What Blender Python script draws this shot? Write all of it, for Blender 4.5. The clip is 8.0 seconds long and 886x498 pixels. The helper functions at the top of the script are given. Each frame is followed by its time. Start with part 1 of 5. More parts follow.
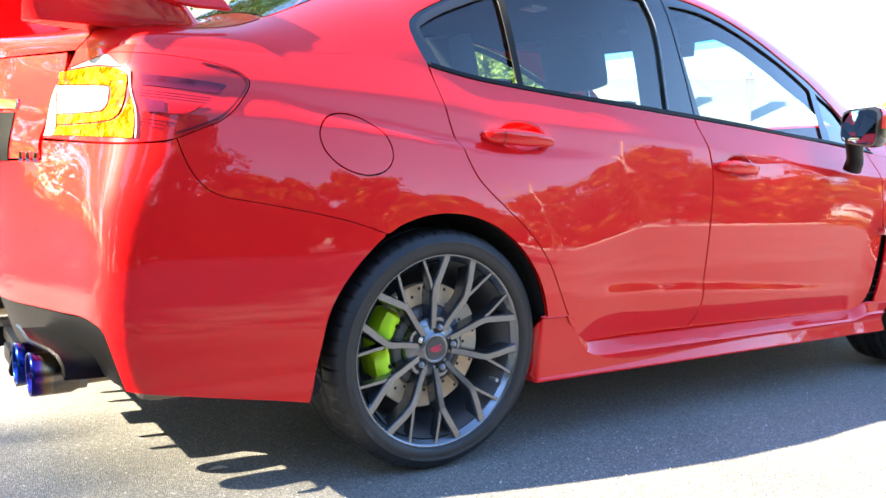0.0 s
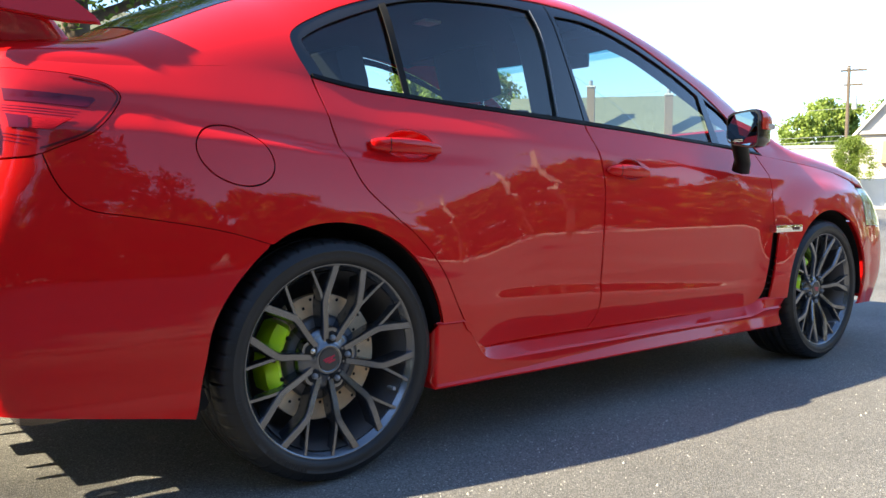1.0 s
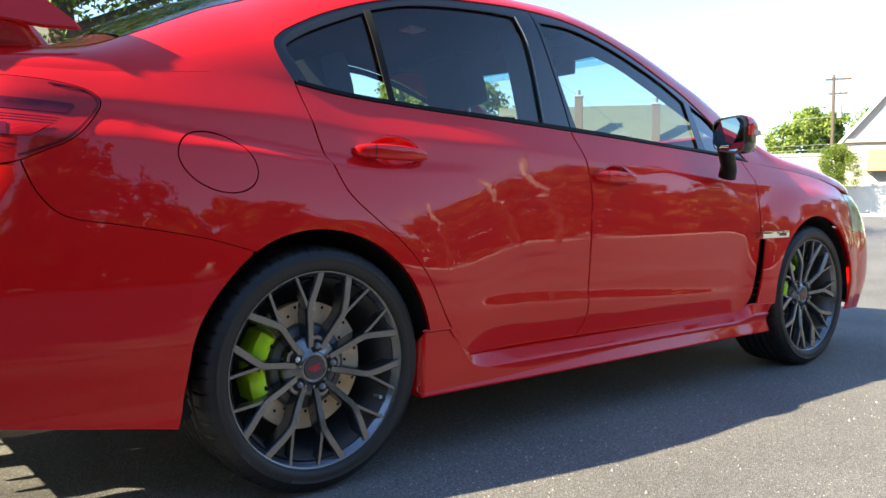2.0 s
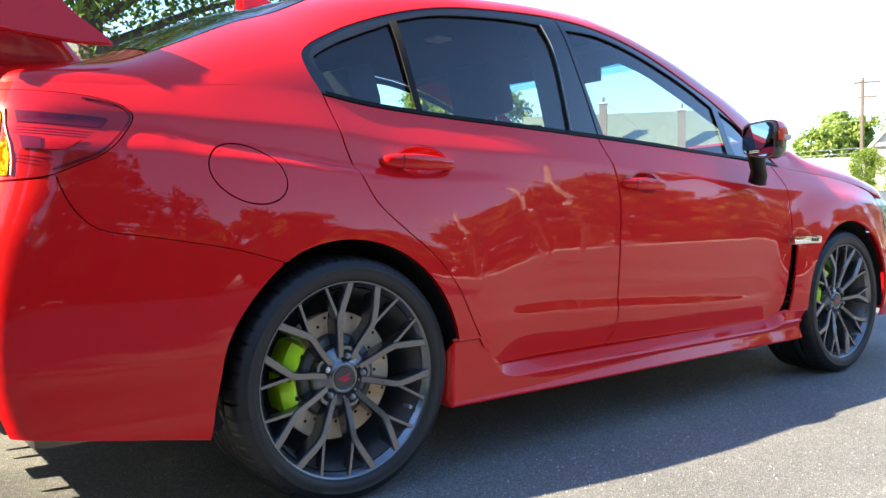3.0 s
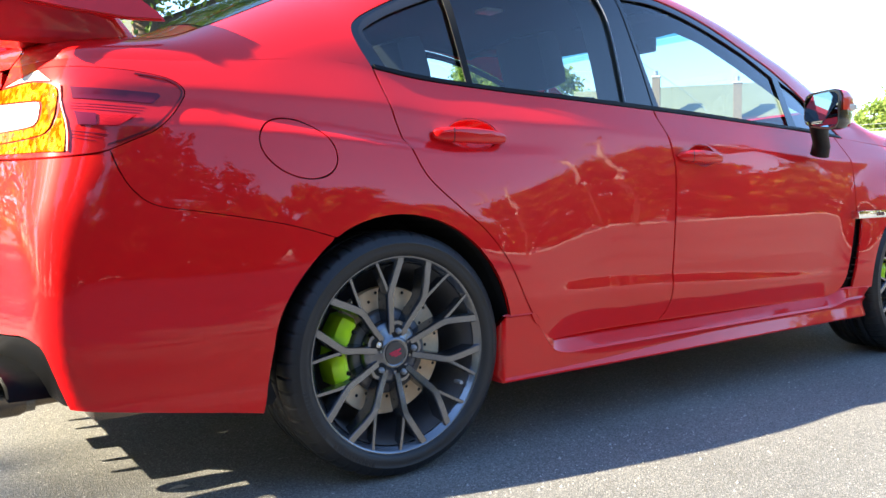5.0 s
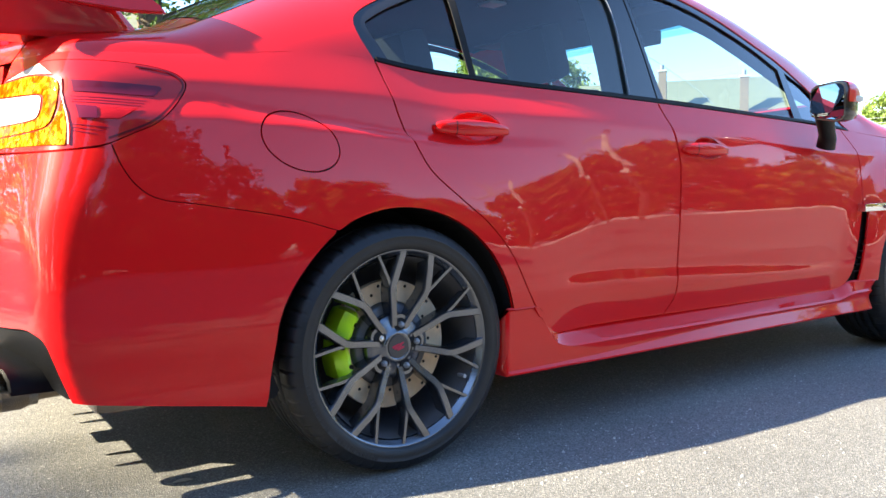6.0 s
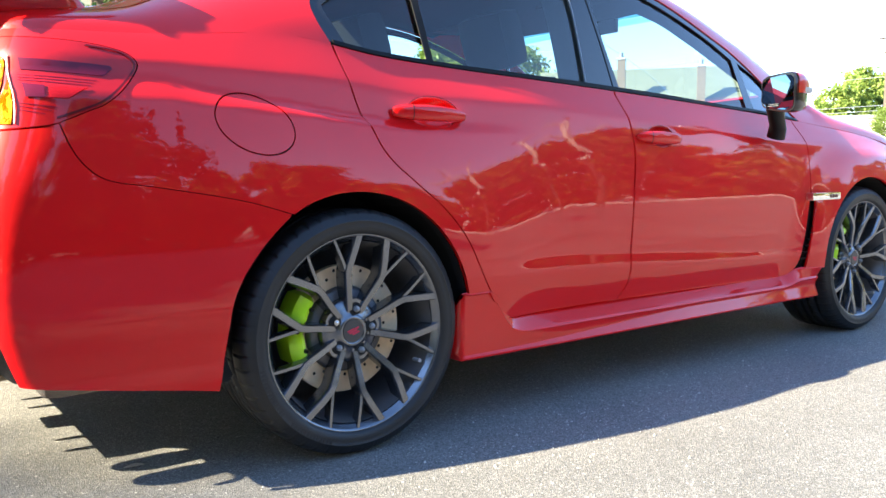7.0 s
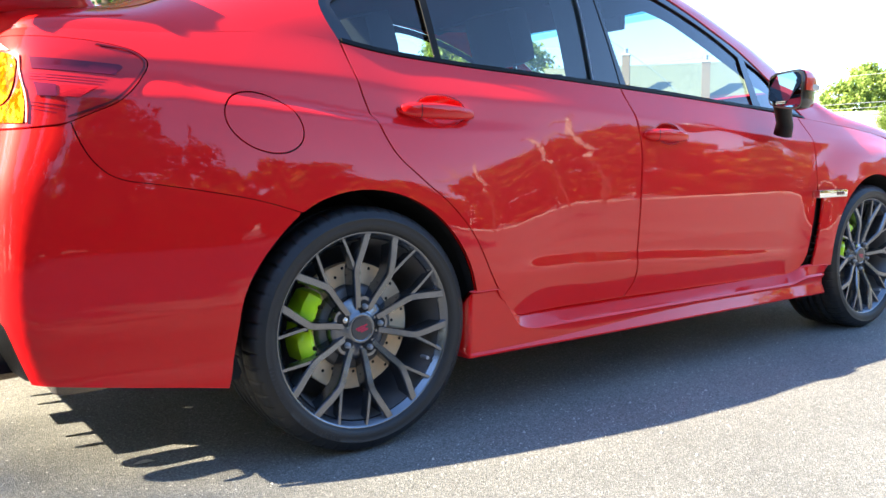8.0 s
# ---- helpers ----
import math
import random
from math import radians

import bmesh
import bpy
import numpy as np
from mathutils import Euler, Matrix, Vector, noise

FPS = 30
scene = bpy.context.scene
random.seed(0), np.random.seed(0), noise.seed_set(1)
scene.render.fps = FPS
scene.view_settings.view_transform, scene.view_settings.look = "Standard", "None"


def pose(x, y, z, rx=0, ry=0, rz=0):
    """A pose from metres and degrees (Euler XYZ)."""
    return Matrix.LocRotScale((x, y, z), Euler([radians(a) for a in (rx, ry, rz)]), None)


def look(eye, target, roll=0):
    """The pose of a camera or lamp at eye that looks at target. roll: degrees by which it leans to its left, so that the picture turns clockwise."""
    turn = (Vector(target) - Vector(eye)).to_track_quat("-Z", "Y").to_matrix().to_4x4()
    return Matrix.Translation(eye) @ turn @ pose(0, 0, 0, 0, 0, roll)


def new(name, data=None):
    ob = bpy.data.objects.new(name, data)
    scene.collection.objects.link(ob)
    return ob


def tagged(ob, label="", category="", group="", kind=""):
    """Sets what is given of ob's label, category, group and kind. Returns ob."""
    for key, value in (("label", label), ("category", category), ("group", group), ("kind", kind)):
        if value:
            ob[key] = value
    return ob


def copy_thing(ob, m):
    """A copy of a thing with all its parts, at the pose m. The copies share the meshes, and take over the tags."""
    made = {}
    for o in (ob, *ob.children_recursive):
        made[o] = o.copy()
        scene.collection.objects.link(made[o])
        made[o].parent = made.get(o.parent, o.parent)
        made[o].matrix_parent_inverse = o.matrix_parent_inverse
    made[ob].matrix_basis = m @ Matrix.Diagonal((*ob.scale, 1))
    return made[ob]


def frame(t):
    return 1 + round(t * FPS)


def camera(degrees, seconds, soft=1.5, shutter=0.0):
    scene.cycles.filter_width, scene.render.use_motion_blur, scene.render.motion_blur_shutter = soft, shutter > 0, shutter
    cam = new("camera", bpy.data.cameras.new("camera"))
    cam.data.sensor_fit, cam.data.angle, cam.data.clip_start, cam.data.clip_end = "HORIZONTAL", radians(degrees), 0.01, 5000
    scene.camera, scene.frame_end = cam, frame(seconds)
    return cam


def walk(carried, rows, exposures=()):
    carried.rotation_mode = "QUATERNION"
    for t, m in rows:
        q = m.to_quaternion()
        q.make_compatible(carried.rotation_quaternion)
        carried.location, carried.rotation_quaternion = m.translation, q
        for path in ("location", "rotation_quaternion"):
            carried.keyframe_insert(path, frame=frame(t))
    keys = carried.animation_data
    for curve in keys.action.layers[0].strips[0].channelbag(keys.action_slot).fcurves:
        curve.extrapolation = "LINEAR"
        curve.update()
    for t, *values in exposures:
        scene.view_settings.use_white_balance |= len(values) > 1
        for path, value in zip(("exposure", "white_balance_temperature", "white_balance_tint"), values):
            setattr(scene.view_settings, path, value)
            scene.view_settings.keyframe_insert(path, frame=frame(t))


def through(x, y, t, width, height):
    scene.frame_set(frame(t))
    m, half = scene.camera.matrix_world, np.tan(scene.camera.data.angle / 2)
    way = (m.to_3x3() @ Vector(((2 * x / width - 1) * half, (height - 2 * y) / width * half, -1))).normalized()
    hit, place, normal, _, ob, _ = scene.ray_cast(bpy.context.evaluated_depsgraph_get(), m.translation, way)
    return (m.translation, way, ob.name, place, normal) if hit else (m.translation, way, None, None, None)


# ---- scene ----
from mathutils import geometry

cam = camera(56.70, 8.0)
ROWS = [
    (0.0, -1.2186, -2.6578, 0.8207, 84.169, -2.230, -34.205),
    (0.5, -1.1783, -2.7099, 0.8106, 85.561, -1.115, -35.372),
    (1.0, -1.1201, -2.7430, 0.7807, 85.917, -0.213, -38.756),
    (1.5, -1.1020, -2.7407, 0.7724, 86.280, -0.095, -39.589),
    (3.0, -1.1083, -2.7272, 0.7701, 87.265, 0.721, -37.806),
    (3.5, -1.1100, -2.7235, 0.7763, 87.218, 0.947, -35.742),
    (4.0, -1.1000, -2.7185, 0.7705, 86.688, 0.942, -34.980),
    (4.5, -1.0985, -2.7110, 0.7654, 86.061, 0.919, -34.701),
    (6.0, -1.0869, -2.7064, 0.7571, 85.378, 1.153, -33.946),
    (6.5, -1.0781, -2.7133, 0.7511, 84.750, 0.825, -35.897),
    (7.0, -1.0819, -2.7176, 0.7573, 84.299, 0.489, -36.708),
    (7.5, -1.0875, -2.7116, 0.7566, 84.173, 0.604, -36.678),
    (8.0, -1.0950, -2.7161, 0.7631, 84.018, 0.480, -36.444),
]
walk(cam, [(t, pose(x, y, z, rx, ry, rz)) for t, x, y, z, rx, ry, rz in ROWS],
     exposures=[(0.0, 3.4, 6500, 10), (0.5, 2.9, 6500, 10), (0.8, 2.55, 6600, 10), (1.1, 1.9, 6850, 10), (1.4, 1.55, 7000, 10), (1.7, 1.8, 6900, 10), (2.8, 2.4, 6500, 10), (3.4, 2.6, 6400, 10),
                (4.5, 2.68, 6400, 10), (6.0, 2.72, 6400, 10), (7.0, 2.84, 6400, 10), (8.0, 2.88, 6400, 10)])

# ---- world and sun ----
SUN_WAY = Vector((1.62, -0.43, -1.0)).normalized()
world = bpy.data.worlds.new("sky")
world.use_nodes = True
scene.world = world
wn = world.node_tree.nodes
sky = wn.new("ShaderNodeTexSky")
sky.sky_type = "NISHITA"
sky.sun_disc = False
sky.sun_elevation = math.asin(-SUN_WAY.z)
sky.sun_rotation = math.atan2(-SUN_WAY.x, -SUN_WAY.y)
sky.dust_density = 0.3
sky.ozone_density = 4.4
world.node_tree.links.new(sky.outputs[0], wn["Background"].inputs[0])
wn["Background"].inputs[1].default_value = 0.116
sun_data = bpy.data.lights.new("sun", "SUN")
sun_data.energy, sun_data.angle, sun_data.color = 4.6, radians(0.53), (1.0, 0.87, 0.62)
sun = new("sun", sun_data)
sun.matrix_world = look(-SUN_WAY * 60, (0, 0, 0))


# ---- materials ----
def material(name, color, rough=0.5, metal=0.0, coat=0.0, vary=0.0, scale=20.0, bump=0.0, bump_scale=200.0, spec=0.5, coat_bump=False):
    m = bpy.data.materials.new(name)
    m.use_nodes = True
    nt = m.node_tree
    p = nt.nodes["Principled BSDF"]
    p.inputs["Base Color"].default_value = (*color, 1)
    p.inputs["Roughness"].default_value = rough
    p.inputs["Metallic"].default_value = metal
    p.inputs["Coat Weight"].default_value = coat
    p.inputs["Coat Roughness"].default_value = 0.015
    p.inputs["Coat IOR"].default_value = 1.47
    p.inputs["Specular IOR Level"].default_value = spec
    geo = nt.nodes.new("ShaderNodeNewGeometry")
    if vary:
        n = nt.nodes.new("ShaderNodeTexNoise")
        n.inputs["Scale"].default_value, n.inputs["Detail"].default_value = scale, 6
        nt.links.new(geo.outputs["Position"], n.inputs["Vector"])
        mix = nt.nodes.new("ShaderNodeMix")
        mix.data_type = "RGBA"
        mix.inputs["A"].default_value = (*[c * (1 - vary) for c in color], 1)
        mix.inputs["B"].default_value = (*[min(1, c * (1 + vary)) for c in color], 1)
        nt.links.new(n.outputs["Fac"], mix.inputs["Factor"])
        nt.links.new(mix.outputs["Result"], p.inputs["Base Color"])
    if bump:
        n2 = nt.nodes.new("ShaderNodeTexNoise")
        n2.inputs["Scale"].default_value, n2.inputs["Detail"].default_value = bump_scale, 4
        nt.links.new(geo.outputs["Position"], n2.inputs["Vector"])
        b = nt.nodes.new("ShaderNodeBump")
        b.inputs["Strength"].default_value, b.inputs["Distance"].default_value = bump, 0.01
        nt.links.new(n2.outputs["Fac"], b.inputs["Height"])
        nt.links.new(b.outputs["Normal"], p.inputs["Normal"])
        if coat_bump:
            nt.links.new(b.outputs["Normal"], p.inputs["Coat Normal"])
    return m


def glass_material(name, tint, ior=1.5):
    """Thin pane: clear tinted sheet with a mirror gloss by Fresnel."""
    m = bpy.data.materials.new(name)
    m.use_nodes = True
    nt = m.node_tree
    nt.nodes.remove(nt.nodes["Principled BSDF"])
    t, g, f, mix, fifth, gloss = (nt.nodes.new("ShaderNode" + k) for k in ("BsdfTransparent", "BsdfGlossy", "LayerWeight", "MixShader", "Math", "Math"))
    t.inputs["Color"].default_value = (*tint, 1)
    g.inputs["Roughness"].default_value = 0.0
    f.inputs["Blend"].default_value = 0.5
    fifth.operation, fifth.inputs[1].default_value = "POWER", 4.0
    base = 2 * ((ior - 1) / (ior + 1)) ** 2
    gloss.operation, gloss.inputs[1].default_value, gloss.inputs[2].default_value = "MULTIPLY_ADD", 1 - base, base
    nt.links.new(f.outputs["Facing"], fifth.inputs[0])
    nt.links.new(fifth.outputs[0], gloss.inputs[0])
    nt.links.new(gloss.outputs[0], mix.inputs[0])
    nt.links.new(t.outputs[0], mix.inputs[1])
    nt.links.new(g.outputs[0], mix.inputs[2])
    nt.links.new(mix.outputs[0], nt.nodes["Material Output"].inputs[0])
    return m


def asphalt_material(name, tone):
    m = material(name, (0.09, 0.09, 0.09), 0.85)
    nt = m.node_tree
    p = nt.nodes["Principled BSDF"]
    geo = nt.nodes.new("ShaderNodeNewGeometry")
    grain = nt.nodes.new("ShaderNodeTexVoronoi")
    grain.inputs["Scale"].default_value = 300
    coarse = nt.nodes.new("ShaderNodeTexVoronoi")
    coarse.inputs["Scale"].default_value = 60
    patch = nt.nodes.new("ShaderNodeTexNoise")
    patch.inputs["Scale"].default_value, patch.inputs["Detail"].default_value = 1.1, 8
    for n in (grain, coarse, patch):
        nt.links.new(geo.outputs["Position"], n.inputs["Vector"])
    ramp1 = nt.nodes.new("ShaderNodeValToRGB")
    ramp1.color_ramp.elements[0].position, ramp1.color_ramp.elements[0].color = 0.25, (0.112 * tone, 0.112 * tone, 0.110 * tone, 1)
    ramp1.color_ramp.elements[1].position, ramp1.color_ramp.elements[1].color = 0.75, (0.185 * tone, 0.183 * tone, 0.176 * tone, 1)
    nt.links.new(patch.outputs["Fac"], ramp1.inputs[0])
    # grains: every stone its own grey, a few pale ones
    bw = nt.nodes.new("ShaderNodeSeparateColor")
    nt.links.new(grain.outputs["Color"], bw.inputs[0])
    ramp2 = nt.nodes.new("ShaderNodeValToRGB")
    e = ramp2.color_ramp.elements
    e[0].position, e[0].color = 0.0, (0.45, 0.45, 0.45, 1)
    e[1].position, e[1].color = 1.0, (2.1, 2.05, 1.95, 1)
    mid = e.new(0.9)
    mid.color = (1.25, 1.25, 1.25, 1)
    nt.links.new(bw.outputs[0], ramp2.inputs[0])
    mul = nt.nodes.new("ShaderNodeMix")
    mul.data_type, mul.blend_type = "RGBA", "MULTIPLY"
    mul.inputs["Factor"].default_value = 1.0
    nt.links.new(ramp1.outputs[0], mul.inputs["A"])
    nt.links.new(ramp2.outputs[0], mul.inputs["B"])
    # rare larger pale chips
    sep = nt.nodes.new("ShaderNodeSeparateColor")
    nt.links.new(coarse.outputs["Color"], sep.inputs[0])
    rare = nt.nodes.new("ShaderNodeMath")
    rare.operation, rare.inputs[1].default_value = "GREATER_THAN", 0.95
    nt.links.new(sep.outputs[0], rare.inputs[0])
    near = nt.nodes.new("ShaderNodeMath")
    near.operation, near.inputs[1].default_value = "LESS_THAN", 0.22
    nt.links.new(coarse.outputs["Distance"], near.inputs[0])
    both = nt.nodes.new("ShaderNodeMath")
    both.operation = "MULTIPLY"
    nt.links.new(rare.outputs[0], both.inputs[0])
    nt.links.new(near.outputs[0], both.inputs[1])
    chips = nt.nodes.new("ShaderNodeMix")
    chips.data_type = "RGBA"
    chips.inputs["B"].default_value = (0.42, 0.41, 0.39, 1)
    nt.links.new(both.outputs[0], chips.inputs["Factor"])
    nt.links.new(mul.outputs["Result"], chips.inputs["A"])
    nt.links.new(chips.outputs["Result"], p.inputs["Base Color"])
    b = nt.nodes.new("ShaderNodeBump")
    b.inputs["Strength"].default_value, b.inputs["Distance"].default_value = 0.55, 0.004
    nt.links.new(grain.outputs["Distance"], b.inputs["Height"])
    nt.links.new(b.outputs["Normal"], p.inputs["Normal"])
    return m


def leaf_material(name, dark, light, start=0.0, through=0.4):
    m = material(name, dark, 0.55)
    nt = m.node_tree
    p = nt.nodes["Principled BSDF"]
    geo = nt.nodes.new("ShaderNodeNewGeometry")
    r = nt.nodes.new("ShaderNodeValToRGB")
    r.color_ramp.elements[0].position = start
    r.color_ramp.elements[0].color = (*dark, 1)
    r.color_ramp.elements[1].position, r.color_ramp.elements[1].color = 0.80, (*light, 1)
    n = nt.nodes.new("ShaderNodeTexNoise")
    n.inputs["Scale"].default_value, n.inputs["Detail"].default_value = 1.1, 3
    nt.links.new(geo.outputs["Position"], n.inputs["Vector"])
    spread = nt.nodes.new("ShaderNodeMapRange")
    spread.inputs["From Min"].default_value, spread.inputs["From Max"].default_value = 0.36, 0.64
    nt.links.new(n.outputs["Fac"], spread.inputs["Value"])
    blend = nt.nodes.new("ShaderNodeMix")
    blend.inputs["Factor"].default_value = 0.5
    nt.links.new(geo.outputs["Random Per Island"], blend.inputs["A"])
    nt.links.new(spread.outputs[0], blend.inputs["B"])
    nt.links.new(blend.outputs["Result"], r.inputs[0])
    nt.links.new(r.outputs[0], p.inputs["Base Color"])
    tr = nt.nodes.new("ShaderNodeBsdfTranslucent")
    nt.links.new(r.outputs[0], tr.inputs["Color"])
    mix = nt.nodes.new("ShaderNodeMixShader")
    mix.inputs[0].default_value = through
    nt.links.new(p.outputs[0], mix.inputs[1])
    nt.links.new(tr.outputs[0], mix.inputs[2])
    nt.links.new(mix.outputs[0], nt.nodes["Material Output"].inputs[0])
    return m


RED = material("red_paint", (0.68, 0.0050, 0.0060), 0.5, 0.0, 0.86, vary=0.03, scale=900, spec=0.08, bump=0.02, bump_scale=14, coat_bump=True)
BLACK_GLOSS = material("black_gloss", (0.012, 0.012, 0.014), 0.18, coat=0.3)
BLACK = material("black_plastic", (0.005, 0.005, 0.0055), 0.4, spec=0.12, bump=0.15, bump_scale=900)
DARK = material("dark_void", (0.008, 0.008, 0.008), 0.9)
RUBBER = material("tyre_rubber", (0.0155, 0.0155, 0.0165), 0.48, spec=0.42, vary=0.35, scale=14, bump=0.12, bump_scale=350)
GUNMETAL = material("gunmetal", (0.165, 0.172, 0.190), 0.25, 0.9, coat=0.4, vary=0.08, scale=60)
BARREL = material("rim_barrel", (0.14, 0.14, 0.15), 0.42, 0.6, vary=0.2, scale=25)
LIME = material("lime_paint", (0.50, 0.80, 0.010), 0.3, coat=0.5, vary=0.06, scale=60)
STEEL = material("disc_steel", (0.84, 0.63, 0.41), 0.5, 0.05, vary=0.2, scale=40)
CHROME = material("chrome", (0.72, 0.72, 0.72), 0.12, 1.0)
def tip_material():
    """Heat-tinted steel: straw at the root through purple to blue at the mouth."""
    m = material("heat_tinted_steel", (0.2, 0.2, 0.2), 0.22, 1.0)
    nt = m.node_tree
    geo = nt.nodes.new("ShaderNodeNewGeometry")
    sep = nt.nodes.new("ShaderNodeSeparateXYZ")
    nt.links.new(geo.outputs["Position"], sep.inputs[0])
    n = nt.nodes.new("ShaderNodeTexNoise")
    n.inputs["Scale"].default_value = 30
    nt.links.new(geo.outputs["Position"], n.inputs["Vector"])
    add = nt.nodes.new("ShaderNodeMath")
    add.operation, add.inputs[1].default_value = "MULTIPLY_ADD", 0.02
    nt.links.new(n.outputs["Fac"], add.inputs[0])
    nt.links.new(sep.outputs[0], add.inputs[2])
    mr = nt.nodes.new("ShaderNodeMapRange")
    mr.inputs["From Min"].default_value, mr.inputs["From Max"].default_value = -0.985, -0.868
    nt.links.new(add.outputs[0], mr.inputs["Value"])
    r = nt.nodes.new("ShaderNodeValToRGB")
    e = r.color_ramp.elements
    e[0].position, e[0].color = 0.0, (0.012, 0.035, 0.10, 1)
    e[1].position, e[1].color = 1.0, (0.30, 0.27, 0.22, 1)
    for at, c in ((0.22, (0.010, 0.045, 0.26)), (0.42, (0.012, 0.018, 0.15)), (0.52, (0.12, 0.03, 0.18)), (0.62, (0.34, 0.20, 0.07)), (0.78, (0.36, 0.32, 0.24))):
        e.new(at).color = (*c, 1)
    nt.links.new(mr.outputs[0], r.inputs[0])
    nt.links.new(r.outputs[0], nt.nodes["Principled BSDF"].inputs["Base Color"])
    return m


TIP = tip_material()
STRAW = material("straw_steel", (0.24, 0.19, 0.14), 0.25, 1.0, vary=0.25, scale=22)
MIRROR = material("mirror_glass", (0.42, 0.46, 0.50), 0.01, 1.0)
PLATE = material("plate_white", (0.75, 0.75, 0.72), 0.4, vary=0.03)
GLASS = glass_material("window_glass", (0.70, 0.78, 0.77), 1.47)
REAR_GLASS = glass_material("rear_glass", (0.25, 0.30, 0.30), 1.85)
SHADE = glass_material("shade_band", (0.16, 0.50, 0.60), 1.05)
SHADE_FADE = glass_material("shade_fade", (0.50, 0.82, 0.86), 1.05)
LAMP_RED = material("lamp_red", (0.40, 0.004, 0.008), 0.4, coat=0.7, spec=0.1, vary=0.15, scale=40)
LAMP_DARK = material("lamp_dark_red", (0.12, 0.005, 0.026), 0.4, coat=0.35, spec=0.1)
LAMP_EDGE = material("lamp_edge", (0.10, 0.003, 0.008), 0.4, coat=0.4, spec=0.1)
LAMP_REFLECT = material("lamp_reflector", (0.45, 0.008, 0.02), 0.6, spec=0.05, bump=0.25, bump_scale=1400)
LAMP_AMBER = material("lamp_amber", (0.40, 0.13, 0.0004), 0.4, coat=0.25, spec=0.0, vary=0.0, bump=0.5, bump_scale=240)


def amber_cells(m):
    """Moulded prisms: cells of pale yellow and deep orange."""
    nt = m.node_tree
    geo = nt.nodes.new("ShaderNodeNewGeometry")
    stretch = nt.nodes.new("ShaderNodeMapping")
    stretch.inputs["Scale"].default_value = (1.0, 1.0, 0.55)
    cells = nt.nodes.new("ShaderNodeTexVoronoi")
    cells.inputs["Scale"].default_value = 130
    broad = nt.nodes.new("ShaderNodeTexNoise")
    broad.inputs["Scale"].default_value = 28
    add = nt.nodes.new("ShaderNodeMath")
    add.operation, add.inputs[1].default_value = "MULTIPLY_ADD", 0.45
    sep = nt.nodes.new("ShaderNodeSeparateColor")
    r = nt.nodes.new("ShaderNodeValToRGB")
    e = r.color_ramp.elements
    e[0].position, e[0].color = 0.42, (0.27, 0.036, 0.0003, 1)
    e[1].position, e[1].color = 0.98, (0.62, 0.33, 0.020, 1)
    e.new(0.68).color = (0.37, 0.105, 0.001, 1)
    nt.links.new(geo.outputs["Position"], stretch.inputs["Vector"])
    nt.links.new(stretch.outputs[0], cells.inputs["Vector"])
    nt.links.new(geo.outputs["Position"], broad.inputs["Vector"])
    nt.links.new(cells.outputs["Color"], sep.inputs[0])
    nt.links.new(sep.outputs[0], add.inputs[0])
    nt.links.new(broad.outputs["Fac"], add.inputs[2])
    nt.links.new(add.outputs[0], r.inputs[0])
    nt.links.new(r.outputs[0], nt.nodes["Principled BSDF"].inputs["Base Color"])


amber_cells(LAMP_AMBER)
LAMP_CLEAR = material("lamp_clear", (0.55, 0.48, 0.42), 0.3, 0.0, coat=0.2, vary=0.12, scale=60, bump=0.3, bump_scale=160)
HEAD_LENS = material("headlamp_lens", (0.16, 0.16, 0.15), 0.25, 0.3, coat=1.0, vary=0.3, scale=18)
FABRIC = material("dark_fabric", (0.02, 0.021, 0.024), 0.85, vary=0.2, scale=60, bump=0.2, bump_scale=800)
LINER = material("headliner", (0.027, 0.029, 0.034), 0.9, vary=0.1, scale=200)
MARK_DARK = material("dark_mark", (0.14, 0.045, 0.04), 0.4)
EMBLEM = material("emblem_red", (0.55, 0.01, 0.06), 0.35)
ASPHALT = asphalt_material("asphalt", 1.1)
ASPHALT_BOUNCE = asphalt_material("bounce_asphalt", 1.5)
CAP_GREY = material("cap_grey", (0.045, 0.042, 0.042), 0.35, vary=0.1, scale=80)
BARK = material("bark", (0.10, 0.075, 0.055), 0.9, vary=0.4, scale=14, bump=0.8, bump_scale=18)
LEAF = leaf_material("leaf_green", (0.035, 0.085, 0.012), (0.13, 0.21, 0.03))
# colour lifted to stand for sun glowing through the leaves
LEAF_GLOW = leaf_material("backlit_leaf", (0.44, 0.38, 0.02), (0.78, 0.62, 0.05), 0.0, 0.6)
# gold stands for sun on the leaves, near-black for the shade between them
LEAF_SUN_SHADE = leaf_material("leaf_sun_shade", (0.008, 0.016, 0.003), (0.62, 0.46, 0.05), 0.40)
LEAF_PALE = leaf_material("leaf_pale", (0.10, 0.17, 0.025), (0.28, 0.36, 0.07))
GRIT = material("pale_grit", (0.42, 0.41, 0.39), 0.9, vary=0.4, scale=60)
DRY_LEAF = material("dry_leaf", (0.50, 0.45, 0.36), 0.8, vary=0.3, scale=90, bump=0.4, bump_scale=120)
SIDING = material("white_siding", (0.42, 0.41, 0.39), 0.7, vary=0.05, scale=3)
TRIM = material("white_trim", (0.66, 0.66, 0.64), 0.6, vary=0.03, scale=6)
SHINGLE = material("grey_shingle", (0.165, 0.175, 0.125), 0.9, vary=0.25, scale=5, bump=0.5, bump_scale=9)
SHINGLE_TAN = material("tan_shingle", (0.36, 0.25, 0.14), 0.9, vary=0.2, scale=6, bump=0.4, bump_scale=12)
BRICK = material("chimney_brick", (0.20, 0.145, 0.095), 0.9, vary=0.35, scale=9, bump=0.4, bump_scale=14)
# bark with the sunlight on it put into the colour
SUNLIT_BARK = material("sunlit_bark", (0.78, 0.74, 0.66), 0.8, vary=0.25, scale=5, bump=0.3, bump_scale=20)
